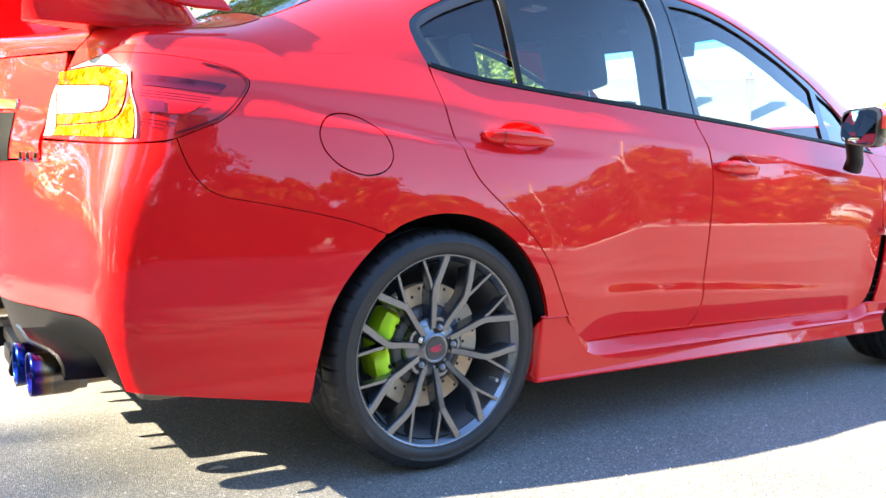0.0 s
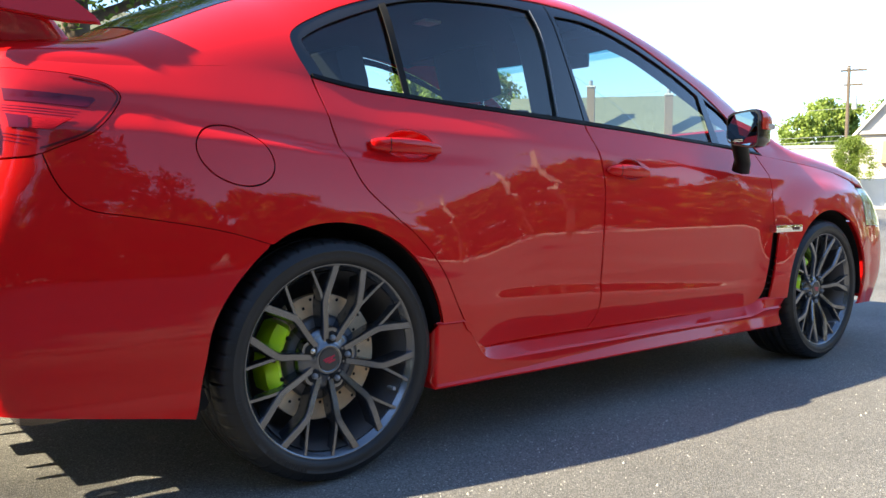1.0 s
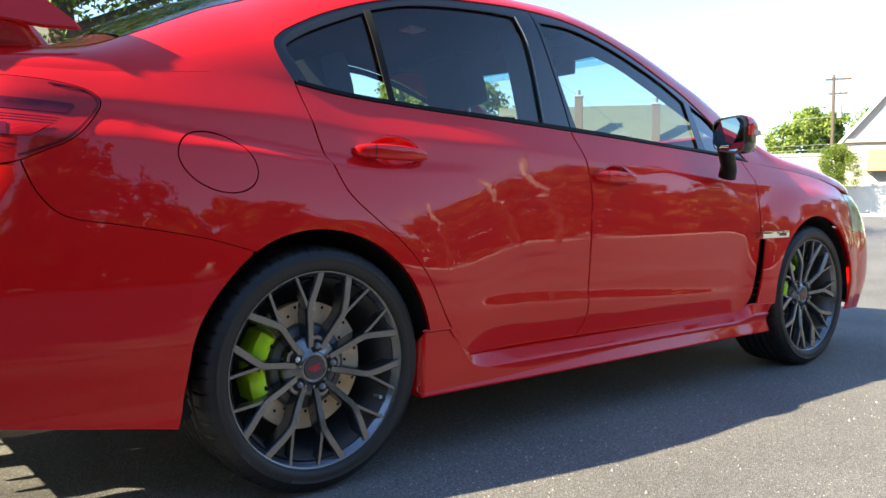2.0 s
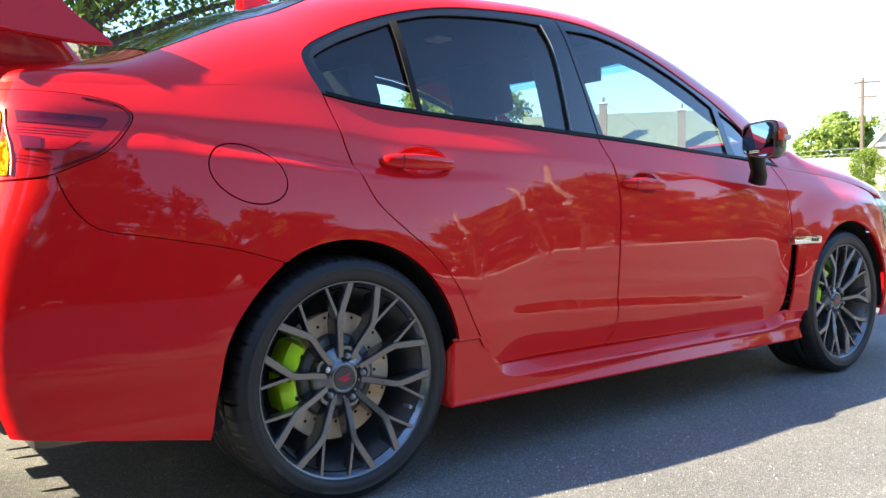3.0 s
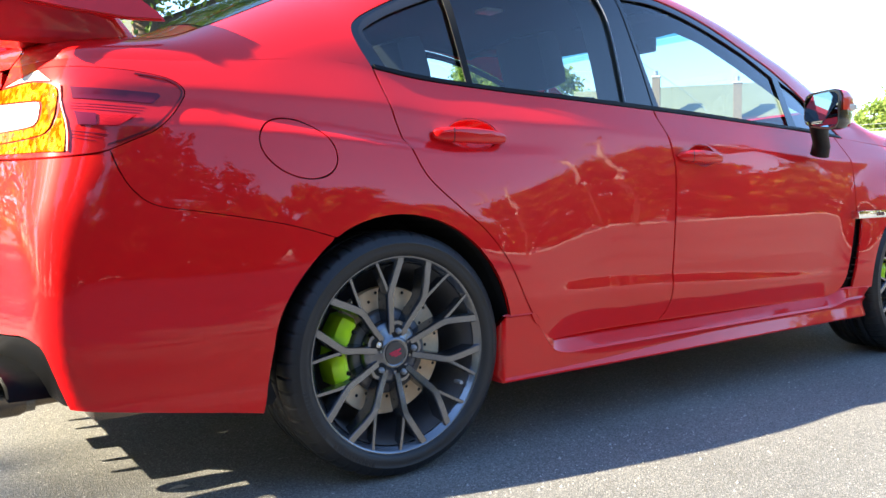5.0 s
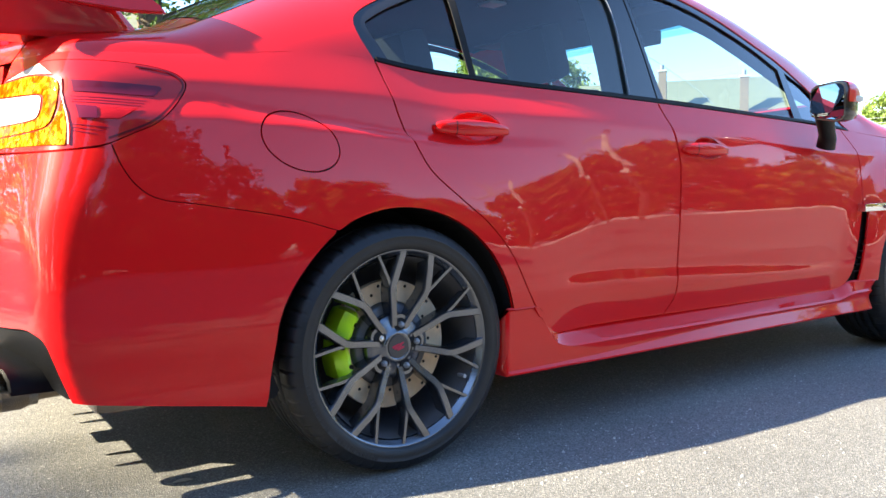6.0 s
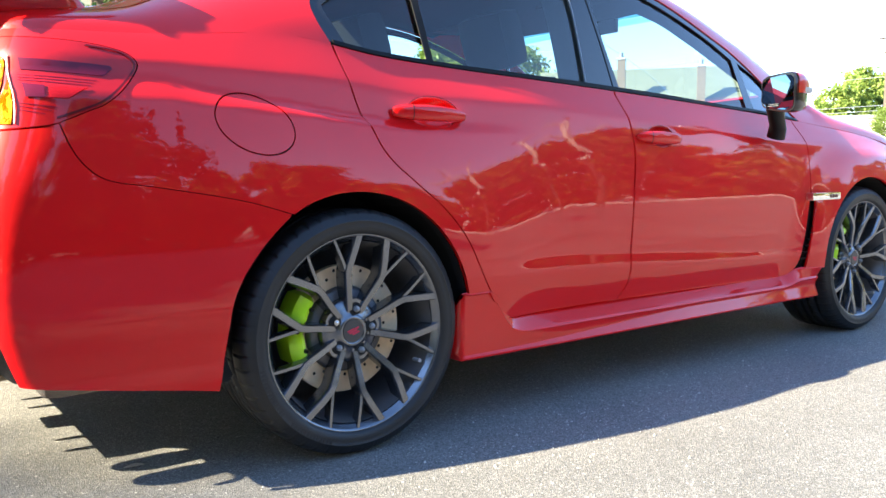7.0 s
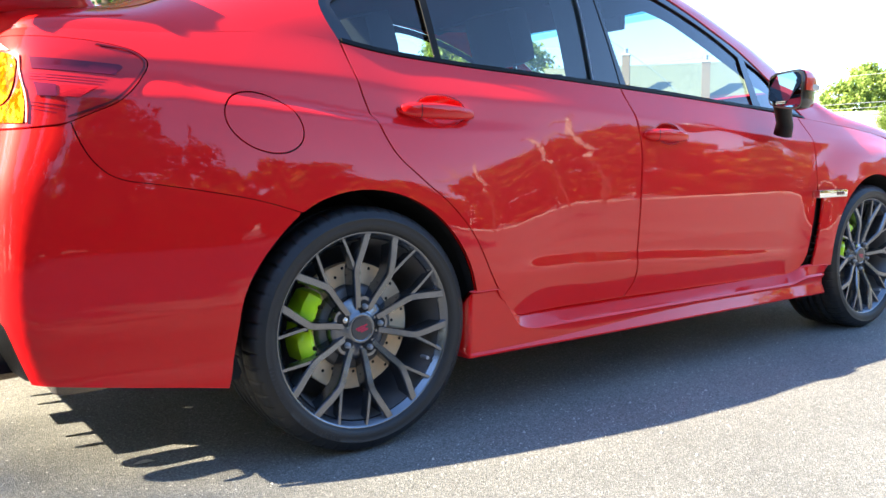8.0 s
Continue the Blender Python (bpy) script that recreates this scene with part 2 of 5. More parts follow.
WHITEWASH = material("white_kerb", (0.80, 0.79, 0.75), 0.7, vary=0.12, scale=2)
CONCRETE = material("concrete", (0.52, 0.50, 0.46), 0.85, vary=0.15, scale=3, bump=0.3, bump_scale=30)
WOOD_POLE = material("weathered_wood", (0.085, 0.065, 0.048), 0.9, vary=0.3, scale=8, bump=0.4, bump_scale=40)
GREY_METAL = material("grey_metal", (0.30, 0.31, 0.33), 0.5, 0.4, vary=0.1, scale=10)
PANE = material("dark_pane", (0.03, 0.035, 0.04), 0.08)


# ---- mesh helpers ----
def link(name, verts, faces, mat, parent=None, label="", smooth_faces=False, normals=None):
    me = bpy.data.meshes.new(name)
    me.from_pydata([tuple(v) for v in verts], [], faces)
    me.materials.append(mat)
    if smooth_faces or normals:
        me.polygons.foreach_set("use_smooth", [True] * len(me.polygons))
    if normals:
        me.normals_split_custom_set_from_vertices([tuple(n) for n in normals])
    me.update()
    ob = new(name, me)
    ob.parent = parent
    if label:
        ob["label"] = label
    return ob


def part(name, bm, mat, parent=None, label="", smooth_angle=None):
    bmesh.ops.recalc_face_normals(bm, faces=bm.faces)
    me = bpy.data.meshes.new(name)
    if smooth_angle is not None:
        for f in bm.faces:
            f.smooth = True
        for e in bm.edges:
            if len(e.link_faces) == 2 and e.calc_face_angle(0) > radians(smooth_angle):
                e.smooth = False
    bm.to_mesh(me)
    bm.free()
    me.materials.append(mat)
    ob = new(name, me)
    ob.parent = parent
    if label:
        ob["label"] = label
    return ob


def box(bm, lo, hi, bevel=0.0, m=None):
    g = bmesh.ops.create_cube(bm, size=1.0)
    c = [(a + b) / 2 for a, b in zip(lo, hi)]
    s = [b - a for a, b in zip(lo, hi)]
    for v in g["verts"]:
        v.co = Vector((c[i] + v.co[i] * s[i] for i in range(3)))
    if bevel:
        es = list({e for v in g["verts"] for e in v.link_edges})
        r = bmesh.ops.bevel(bm, geom=es, offset=bevel, segments=2, affect="EDGES", profile=0.7)
        vs = {v for f in r["faces"] for v in f.verts} | {v for v in g["verts"] if v.is_valid}
    else:
        vs = g["verts"]
    if m is not None:
        bmesh.ops.transform(bm, matrix=m, verts=list(vs))
    return bm


def tube(points, radius, n=8, taper=None):
    """A round bar along points."""
    bm = bmesh.new()
    rings = []
    pts = [Vector(p) for p in points]
    for i, p in enumerate(pts):
        d = (pts[min(i + 1, len(pts) - 1)] - pts[max(i - 1, 0)]).normalized()
        a = d.cross(Vector((0, 0, 1)) if abs(d.z) < 0.9 else Vector((1, 0, 0))).normalized()
        b = d.cross(a)
        r = radius if taper is None else radius + (taper - radius) * i / (len(pts) - 1)
        rings.append([bm.verts.new(p + (a * math.cos(t) + b * math.sin(t)) * r) for t in (2 * math.pi * k / n for k in range(n))])
    for r0, r1 in zip(rings, rings[1:]):
        for k in range(n):
            bm.faces.new((r0[k], r0[(k + 1) % n], r1[(k + 1) % n], r1[k]))
    bm.faces.new(rings[0][::-1])
    bm.faces.new(rings[-1])
    return bm


def lathe(profile, n=96, axis="y", dent=None):
    """Turn (radius, along) pairs round an axis along y. dent(i, k) pulls a ring's vertex inwards."""
    verts, faces = [], []
    for k in range(n):
        a = 2 * math.pi * k / n
        for i, (r, y) in enumerate(profile):
            rr = r - (dent(i, k) if dent else 0)
            verts.append((rr * math.sin(a), y, rr * math.cos(a)))
    m = len(profile)
    for k in range(n):
        for i in range(m - 1):
            a, b = k * m + i, ((k + 1) % n) * m + i
            faces.append((a, a + 1, b + 1, b))
    return verts, faces


def outline(points, step):
    """Dense closed outline: a smooth run between points marked as corners with a third value."""
    n = len(points)
    out = []
    for i in range(n):
        p1, p2 = points[i], points[(i + 1) % n]
        p0, p3 = points[i - 1], points[(i + 2) % n]
        c1, c2 = len(p1) > 2, len(p2) > 2
        a1, a2 = Vector(p1[:2]), Vector(p2[:2])
        length = (a2 - a1).length
        t1 = (a2 - a1) if c1 else (a2 - Vector(p0[:2])) * 0.5
        t2 = (a2 - a1) if c2 else (Vector(p3[:2]) - a1) * 0.5
        for t in (t1, t2):
            if t.length > 1.5 * length:
                t *= 1.5 * length / t.length
        k = max(1, round(length / step))
        for j in range(k):
            s = j / k
            out.append((2 * s ** 3 - 3 * s * s + 1) * a1 + (s ** 3 - 2 * s * s + s) * t1 + (3 * s * s - 2 * s ** 3) * a2 + (s ** 3 - s * s) * t2)
    return out


def inside(p, loop):
    x, y, hit = p[0], p[1], False
    for a, b in zip(loop, loop[1:] + loop[:1]):
        if (a[1] > y) != (b[1] > y) and x < (b[0] - a[0]) * (y - a[1]) / (b[1] - a[1]) + a[0]:
            hit = not hit
    return hit


def shrink(loop, d):
    area = sum(a[0] * b[1] - b[0] * a[1] for a, b in zip(loop, loop[1:] + loop[:1]))
    s = 1 if area > 0 else -1
    out = []
    for i, p in enumerate(loop):
        t = loop[(i + 1) % len(loop)] - loop[i - 1]
        if t.length > 1e-9:
            t.normalize()
        out.append(p + Vector((-t.y, t.x)) * d * s)
    return out


def surface_point(fn, u, v, offset=0.0):
    p = fn(u, v)
    e = 0.0015
    n = (fn(u + e, v) - fn(u - e, v)).cross(fn(u, v + e) - fn(u, v - e))
    if n.length < 1e-12:
        n = Vector((-1, 0, 0)) if u < 0 else Vector((1, 0, 0))
    n.normalize()
    return p + n * offset, n


def sheet(points, fn, res=0.03, gap=0.002, depth=0.012, offset=0.0, holes=(), aspect=1.0, bulge=None):
    """Vertices, faces and normals of a panel: an outline in (u, v) filled on a surface, with its edges folded inwards."""
    loops = [shrink(outline([(p[0], p[1] * aspect, *p[2:]) for p in points], res * 0.5), gap)]
    for h in holes:
        loops.append(shrink(outline([(p[0], p[1] * aspect, *p[2:]) for p in h], res * 0.5), -gap))
    pts, edges = [], []
    for lp in loops:
        k = len(pts)
        pts += lp
        edges += [(k + i, k + (i + 1) % len(lp)) for i in range(len(lp))]
    lo = [min(p[i] for p in loops[0]) for i in (0, 1)]
    hi = [max(p[i] for p in loops[0]) for i in (0, 1)]
    rim = np.array([tuple(p) for p in pts])
    for i in range(int((hi[0] - lo[0]) / res) + 2):
        for j in range(int((hi[1] - lo[1]) / res) + 2):
            p = Vector((lo[0] + (i + 0.5 * (j % 2)) * res, lo[1] + j * res))
            if ((rim - (p.x, p.y)) ** 2).sum(1).min() > (0.45 * res) ** 2 and inside(p, loops[0]) and not any(inside(p, h) for h in loops[1:]):
                pts.append(p)
    vs, _, fs, origin, _, _ = geometry.delaunay_2d_cdt(pts, edges, [], 0, 1e-6)
    where = {o: i for i, src in enumerate(origin) for o in src}
    faces = []
    for f in fs:
        c = sum((vs[i] for i in f), Vector((0, 0))) / len(f)
        if inside(c, loops[0]) and not any(inside(c, h) for h in loops[1:]):
            a = sum(vs[f[i]].x * vs[f[(i + 1) % 3]].y - vs[f[(i + 1) % 3]].x * vs[f[i]].y for i in range(3))
            faces.append(tuple(f) if a > 0 else tuple(f[::-1]))
    verts, normals = [], []
    for p in vs:
        off = offset + (bulge(p.x, p.y / aspect) if bulge else 0)
        q, n = surface_point(fn, p.x, p.y / aspect, off)
        if bulge:
            e = 0.002
            q1 = surface_point(fn, p.x + e, p.y / aspect, offset + bulge(p.x + e, p.y / aspect))[0]
            q2 = surface_point(fn, p.x, p.y / aspect + e, offset + bulge(p.x, p.y / aspect + e))[0]
            n2 = (q1 - q).cross(q2 - q)
            n = n2.normalized() if n2.length > 1e-12 else n
        verts.append(q)
        normals.append(n)
    if depth:
        k0 = 0
        for lp in loops:
            ids = [where[k0 + i] for i in range(len(lp))]
            k0 += len(lp)
            base = len(verts)
            for i, a in enumerate(ids):
                t = (verts[ids[(i + 1) % len(ids)]] - verts[ids[i - 1]])
                side_n = t.cross(normals[a]).normalized() if t.length > 1e-9 else normals[a]
                for d, nn in ((0.0, (normals[a] + side_n).normalized()), (depth, side_n)):
                    verts.append(verts[a] - normals[a] * d)
                    normals.append(nn)
            m = len(ids)
            for i in range(m):
                a, b = base + 2 * i, base + 2 * ((i + 1) % m)
                faces.append((a, a + 1, b + 1, b))
    return verts, faces, normals


def panel(name, points, fn, mat, parent, label="", both=True, **kw):
    """A body panel on the right and its mirror image on the left; parent may be a (right, left) pair."""
    verts, faces, normals = sheet(points, fn, **kw)
    pr, pl = parent if isinstance(parent, tuple) else (parent, parent)
    right = link(name, verts, faces, mat, pr, label, normals=normals)
    if not both:
        return right
    flip = lambda v: (v[0], -v[1], v[2])
    left = link(name, [flip(v) for v in verts], [f[::-1] for f in faces], mat, pl, label, normals=[flip(n) for n in normals])
    return right, left


def mirrored(obs, parent=None):
    """Left-hand twins of right-hand parts."""
    out = []
    for ob in obs:
        me = ob.data.copy()
        for v in me.vertices:
            v.co.y = -v.co.y
        me.flip_normals()
        tw = new(ob.name.split(".")[0], me)
        tw.parent = parent if parent is not None else ob.parent
        if "label" in ob:
            tw["label"] = ob["label"]
        out.append(tw)
    return out


# ---- body surface of the car (x towards the nose, right side at -y) ----
def lerp_table(x, xs, ys):
    """Smooth interpolation (monotone ends) of a short table."""
    if x <= xs[0]:
        return ys[0]
    for i in range(len(xs) - 1):
        if x <= xs[i + 1]:
            h = xs[i + 1] - xs[i]
            s = (x - xs[i]) / h
            d = (ys[i + 1] - ys[i]) / h
            d0 = d if i == 0 else 0.5 * (d + (ys[i] - ys[i - 1]) / (xs[i] - xs[i - 1]))
            d1 = d if i == len(xs) - 2 else 0.5 * (d + (ys[i + 2] - ys[i + 1]) / (xs[i + 2] - xs[i + 1]))
            return ((2 * s ** 3 - 3 * s * s + 1) * ys[i] + (s ** 3 - 2 * s * s + s) * h * d0
                    + (3 * s * s - 2 * s ** 3) * ys[i + 1] + (s ** 3 - s * s) * h * d1)
    return ys[-1]


def ramp(t, w):
    """Integral of a smooth step: 0 below 0, t above."""
    k = t / w
    if k > 30:
        return t
    if k < -30:
        return 0.0
    return w * math.log1p(math.exp(k))


def smooth(a, b, x):
    s = min(1.0, max(0.0, (x - a) / (b - a)))
    return s * s * (3 - 2 * s)


XR, XF = -0.15, 2.85        # where the plan starts to wrap round the tail and the nose
WRAP = 0.80                 # metres of u for one radian of wrap
WB, HUB = 2.65, 0.327


def belt(x):
    return lerp_table(x, (-0.9, -0.5, -0.1, 0.14, 0.33, 0.77, 1.04, 1.34, 1.67, 2.06, 2.26, 2.6, 2.9, 3.2), (1.06, 1.068, 1.098, 1.066, 1.051, 1.027, 1.014, 0.999, 0.978, 0.957, 0.935, 0.905, 0.868, 0.80))


def crease(x):
    return lerp_table(x, (-0.9, -0.48, -0.25, -0.035, 0.21, 0.46, 0.7, 1.0, 1.3, 1.77, 2.04, 2.3, 2.6, 3.2), (1.01, 1.003, 0.992, 0.983, 0.955, 0.948, 0.941, 0.924, 0.90, 0.87, 0.851, 0.842, 0.825, 0.72))


def lean(x):
    """Slope of the body just above the belt (inwards per metre of height)."""
    return lerp_table(x, (-0.6, -0.35, 0.1, 2.0, 2.5), (1.1, 0.75, 0.40, 0.40, 0.8))


def half_width(x, z):
    """Half the body's width at the side, below the belt."""
    zc, zb = crease(x), belt(x)
    door = smooth(0.42, 0.72, x) * (1 - smooth(1.95, 2.2, x))
    zl = lerp_table(x, (0.4, 0.7, 1.1, 1.9), (0.470, 0.477, 0.462, 0.412))
    mid = 0.55
    y = 0.874 - 0.004 * door
    slope = -0.12 - 0.18 * door
    y -= slope * (z - mid)
    steps = [(0.388, 0.008, 0.04 + 0.14 * door), (zl - 0.042, 0.005, 0.06 + 0.19 * door), (zl, 0.003, -0.175 * door), (0.62, 0.05, 0.10), (0.80, 0.06, 0.12), (zc, 0.005, 0.44)]
    for at, w, a in steps:
        slope += a
        y -= a * (ramp(z - at, w) - ramp(mid - at, w))
    a = lean(x) - slope
    y -= a * (ramp(z - (zb - 0.012), 0.008) - ramp(mid - zb, 0.008))
    # lip along the foot of the rear bumper
    y += (1 - smooth(-0.37, -0.29, x)) * 0.006 * (1 - smooth(0.266, 0.312, z))
    # flared wings round both wheels, with a haunch on top
    for cx, amount in ((0.0, 0.034), (WB, 0.044)):
        d = math.hypot(x - cx, (z - HUB) * 0.95)
        low, high = haunch(x) if cx == 0.0 else (0.765, 0.875)
        y += amount * (1 - smooth(0.33, 0.85 if cx == 0.0 else 0.62, d) * (1 if cx else 0.35 + 0.65 * smooth(-0.16, 0.16, x))) * (1 - smooth(low, high, z))
    return y


def haunch(x):
    """Foot and top of the rear wing's rounded shoulder."""
    xs = (-0.7, -0.48, -0.37, -0.26, -0.14, -0.05, 0.04, 0.2)
    return lerp_table(x, xs, (0.92, 0.91, 0.901, 0.893, 0.884, 0.874, 0.865, 0.85)), lerp_table(x, xs, (1.0, 0.984, 0.955, 0.94, 0.926, 0.912, 0.90, 0.885))


def nose_tail(z):
    tail = lerp_table(z, (0.25, 0.45, 0.60, 0.70, 0.78, 0.86, 0.95, 1.1), (0.640, 0.697, 0.700, 0.698, 0.680, 0.662, 0.652, 0.62))
    nose = lerp_table(z, (0.2, 0.35, 0.6, 0.8), (0.66, 0.75, 0.765, 0.63))
    power = lerp_table(z, (0.25, 0.58, 0.70, 0.86, 1.05), (27.0, 25.0, 19.0, 14.0, 12.0))
    return tail, nose, power


def wrap(u, z):
    """Plan wrap: (x used for the section, x, factor on the width)."""
    tail, nose, power = nose_tail(z)
    if u < XR:
        a, length, x0, sign = (XR - u) / WRAP, tail, XR, -1
    elif u > XF:
        a, length, x0, sign, power = (u - XF) / WRAP, nose, XF, 1, 3.5
    else:
        return u, u, 1.0
    a = min(a, math.pi / 2)
    c, s = math.cos(a), math.sin(a)
    r = (abs(c) ** power + abs(s) ** power) ** (-1 / power)
    x = x0 + sign * length * r * s
    k = r * c
    if sign < 0:
        # flat side running in towards a firm corner, bowed rear face
        bow = 0.12 + 0.07 * smooth(0.66, 0.86, z)
        k *= 1 - (0.088 - 0.008 * smooth(0.62, 0.86, z)) * (ramp(-0.30 - x, 0.04) - ramp(-0.15, 0.04))
        x -= bow * (1 - (r * c) ** 2) * s ** 4
    return x, x, k


def side(u, z):
    xs, x, k = wrap(u, z)
    return Vector((x, -half_width(max(-0.45, min(xs, 3.1)) if u < XR else min(xs, 3.1), z) * k, z))


def roof_height(x):
    return lerp_table(x, (-0.95, -0.7, -0.5, -0.34, -0.165, -0.035, 0.14, 0.35, 0.7, 0.96, 1.25, 1.58, 1.95, 2.29, 2.5, 3.3),
                      (1.12, 1.15, 1.19, 1.28, 1.362, 1.408, 1.455, 1.483, 1.499, 1.508, 1.500, 1.438, 1.318, 1.178, 1.055, 0.92))


def top(u, v):
    """Greenhouse, deck and bonnet: v from 0 at the belt to 1 on the centre line."""
    xs, x, k = wrap(u, belt(max(-0.9, min(u, 3.2))))
    zb, zr = belt(xs), roof_height(xs)
    yb = half_width(max(-0.45, min(xs, 3.1)), zb)
    q = 3.0 + 5.0 * smooth(-0.05, 0.65, xs) - 4.5 * smooth(2.2, 2.6, xs)
    a = v * math.pi / 2
    c, s = math.cos(a), math.sin(a)
    r = (abs(c) ** q + abs(s) ** q) ** (-1 / q)
    h = (zr - zb) * r * s
    y = max(0.0, yb - lean(xs) * h * (1 if zr - zb > 0.2 else (zr - zb) / 0.2)) * r * c
    return Vector((x, -y * k, zb + h))


# ---- car: body ----
car = tagged(new("car"), "red sports sedan with a big rear wing parked on asphalt", "car")


def arc(cx, cz, r, a0, a1, n=14):
    """Points on a wheel arch; angles from straight up towards the nose, in degrees."""
    return [(cx + r * math.sin(radians(a0 + (a1 - a0) * i / n)), cz + r * math.cos(radians(a0 + (a1 - a0) * i / n))) for i in range(n + 1)]


ARCH = 0.366


def arc_out(cx, cz, a0, a1, n=14):
    """The rear run of the arch, which opens a little towards the ground."""
    out = []
    for i in range(n + 1):
        a = a0 + (a1 - a0) * i / n
        r = ARCH + 0.016 * smooth(-40, -80, a) if a < -40 else ARCH
        out.append((cx + r * math.sin(radians(a)), cz + r * math.cos(radians(a))))
    return out


DOOR_REAR = [(0.012, 1.089, 1), (0.020, 1.02), (0.034, 0.941), (0.067, 0.85), (0.107, 0.783), (0.188, 0.713), (0.279, 0.64), (0.357, 0.549),
             (0.422, 0.429), (0.468, 0.36), (0.495, 0.325), (0.542, 0.302)]
SEAM = [(-0.193, 0.647, 1), (-0.326, 0.682), (-0.524, 0.718), (-0.609, 0.734), (-0.650, 0.765), (-0.677, 0.809), (-0.696, 0.856, 1)]
TAIL_LOW = [(-0.696, 0.856), (-0.658, 0.879), (-0.619, 0.902), (-0.582, 0.942)]
TAIL_TIP = [(-0.559, 0.982), (-0.565, 1.004), (-0.592, 1.022)]
TAIL_TOP = [(-0.646, 1.035), (-0.711, 1.041), (-0.819, 1.045, 1), (-0.949, 1.017, 1)]
FUEL = [(-0.279 + 0.115 * math.cos(a) - 0.010 * math.sin(a), 0.863 + 0.074 * math.sin(a) - 0.013 * math.cos(a)) for a in (2 * math.pi * k / 24 for k in range(24))]


def oval(cx, cz, rx, rz, n=20, tilt=0.0):
    return [(cx + rx * math.cos(a), cz + rz * math.sin(a) + tilt * math.cos(a)) for a in (2 * math.pi * k / n for k in range(n))]


CUP_REAR, CUP_FRONT = oval(0.286, 0.910, 0.084, 0.043, tilt=-0.001), oval(1.262, 0.858, 0.068, 0.036, tilt=-0.004)

quarter = ([(0.009, belt(0.009) + 0.003, 1)] + [p[:2] for p in DOOR_REAR[1:10]] + [(0.472, 0.392, 1), (0.360, 0.392, 1)] + arc(0, 0.33, ARCH, 78, -30)
           + SEAM[:-1] + [TAIL_LOW[0] + (1,)] + TAIL_LOW[1:] + TAIL_TIP + TAIL_TOP + [(-0.93, 1.063, 1), (-0.6, belt(-0.6) + 0.003), (-0.3, belt(-0.3) + 0.003), (-0.15, belt(-0.15) + 0.003)])
quarter_panel = panel("quarter_panel", quarter, side, RED, car, res=0.013, gap=0.001, aspect=1.4, holes=[FUEL])
panel("fuel_door", FUEL, side, RED, quarter_panel[0], both=False, res=0.013, gap=0.0032)

WINDOW_EDGE = [(0.010, 0.0, 1), (-0.016, 0.116), (-0.019, 0.212), (0.017, 0.277), (0.09, 0.333), (0.185, 0.378), (0.346, 0.422), (0.536, 0.45), (0.764, 0.461), (0.98, 0.462),
               (1.16, 0.454), (1.46, 0.428), (1.722, 0.387), (1.897, 0.352), (2.062, 0.257), (2.181, 0.114), (2.24, 0.0, 1)]
upper = (WINDOW_EDGE + [(2.30, 0.0, 1), (2.30, 0.25), (2.02, 0.46), (1.48, 0.535, 1), (1.40, 1.0, 1), (0.17, 1.0, 1), (0.15, 0.575, 1), (-0.02, 0.495), (-0.166, 0.449),
                        (-0.405, 0.376), (-0.475, 0.37, 1), (-0.60, 0.345), (-0.86, 0.34, 1), (-0.93, 0.0, 1)])
panel("roof_shell", upper, top, RED, car, res=0.03, gap=0.0, aspect=0.7, depth=0.004)
panel("windshield", [(2.31, 0.26, 1), (2.03, 0.47), (1.485, 0.545, 1), (1.41, 1.0, 1), (2.47, 1.0, 1), (2.43, 0.5)], top, GLASS, car, "clear curved windshield", res=0.05, aspect=0.7, depth=0.004)
panel("shade_fade", [(1.79, 0.53, 1), (1.735, 0.54, 1), (1.735, 1.0, 1), (1.785, 1.0, 1)], top, SHADE_FADE, car, "pale foot of the shade band", res=0.05, aspect=0.7, depth=0, offset=-0.006)
panel("shade_band", [(1.735, 0.54, 1), (1.62, 0.55, 1), (1.62, 1.0, 1), (1.735, 1.0, 1)], top, SHADE, car, "blue shade band at the top of the windshield", res=0.05, aspect=0.7, depth=0, offset=-0.006)
panel("rear_window", [(0.165, 1.0, 1), (0.143, 0.582, 1), (-0.02, 0.502), (-0.166, 0.456), (-0.405, 0.384), (-0.465, 0.38, 1), (-0.49, 0.6), (-0.50, 1.0, 1)], top, REAR_GLASS, car, "tinted rear window", res=0.04, aspect=0.7, depth=0.004)
panel("boot_lid", [(-0.505, 1.0, 1), (-0.495, 0.6), (-0.475, 0.38, 1), (-0.605, 0.353), (-0.862, 0.348, 1), (-0.935, 0.0, 1), (-1.15, 0.0), (-1.40, 0.0, 1), (-1.40, 1.0, 1)], top, RED, car, res=0.04, aspect=0.7)
panel("boot_face", [(-0.962, 1.057, 1), (-0.959, 1.020), (-0.975, 0.949), (-1.021, 0.848), (-1.012, 0.799, 1), (-1.405, 0.78, 1), (-1.405, 1.058, 1)], side, RED, car, res=0.035)

bumper = (SEAM + [(-0.723, 0.846), (-0.800, 0.839), (-1.012, 0.843, 1), (-1.008, 0.796, 1), (-1.405, 0.777, 1), (-1.405, 0.41, 1), (-1.2, 0.415), (-0.95, 0.438), (-0.86, 0.452),
                  (-0.813, 0.452), (-0.787, 0.432), (-0.778, 0.303, 1), (-0.618, 0.268), (-0.422, 0.235, 1)] + [p + ((1,) if i == 0 else ()) for i, p in enumerate(arc_out(0, 0.33, -80, -33))])
rear_bumper = panel("rear_bumper", bumper, side, RED, car, res=0.02, gap=0.0012)

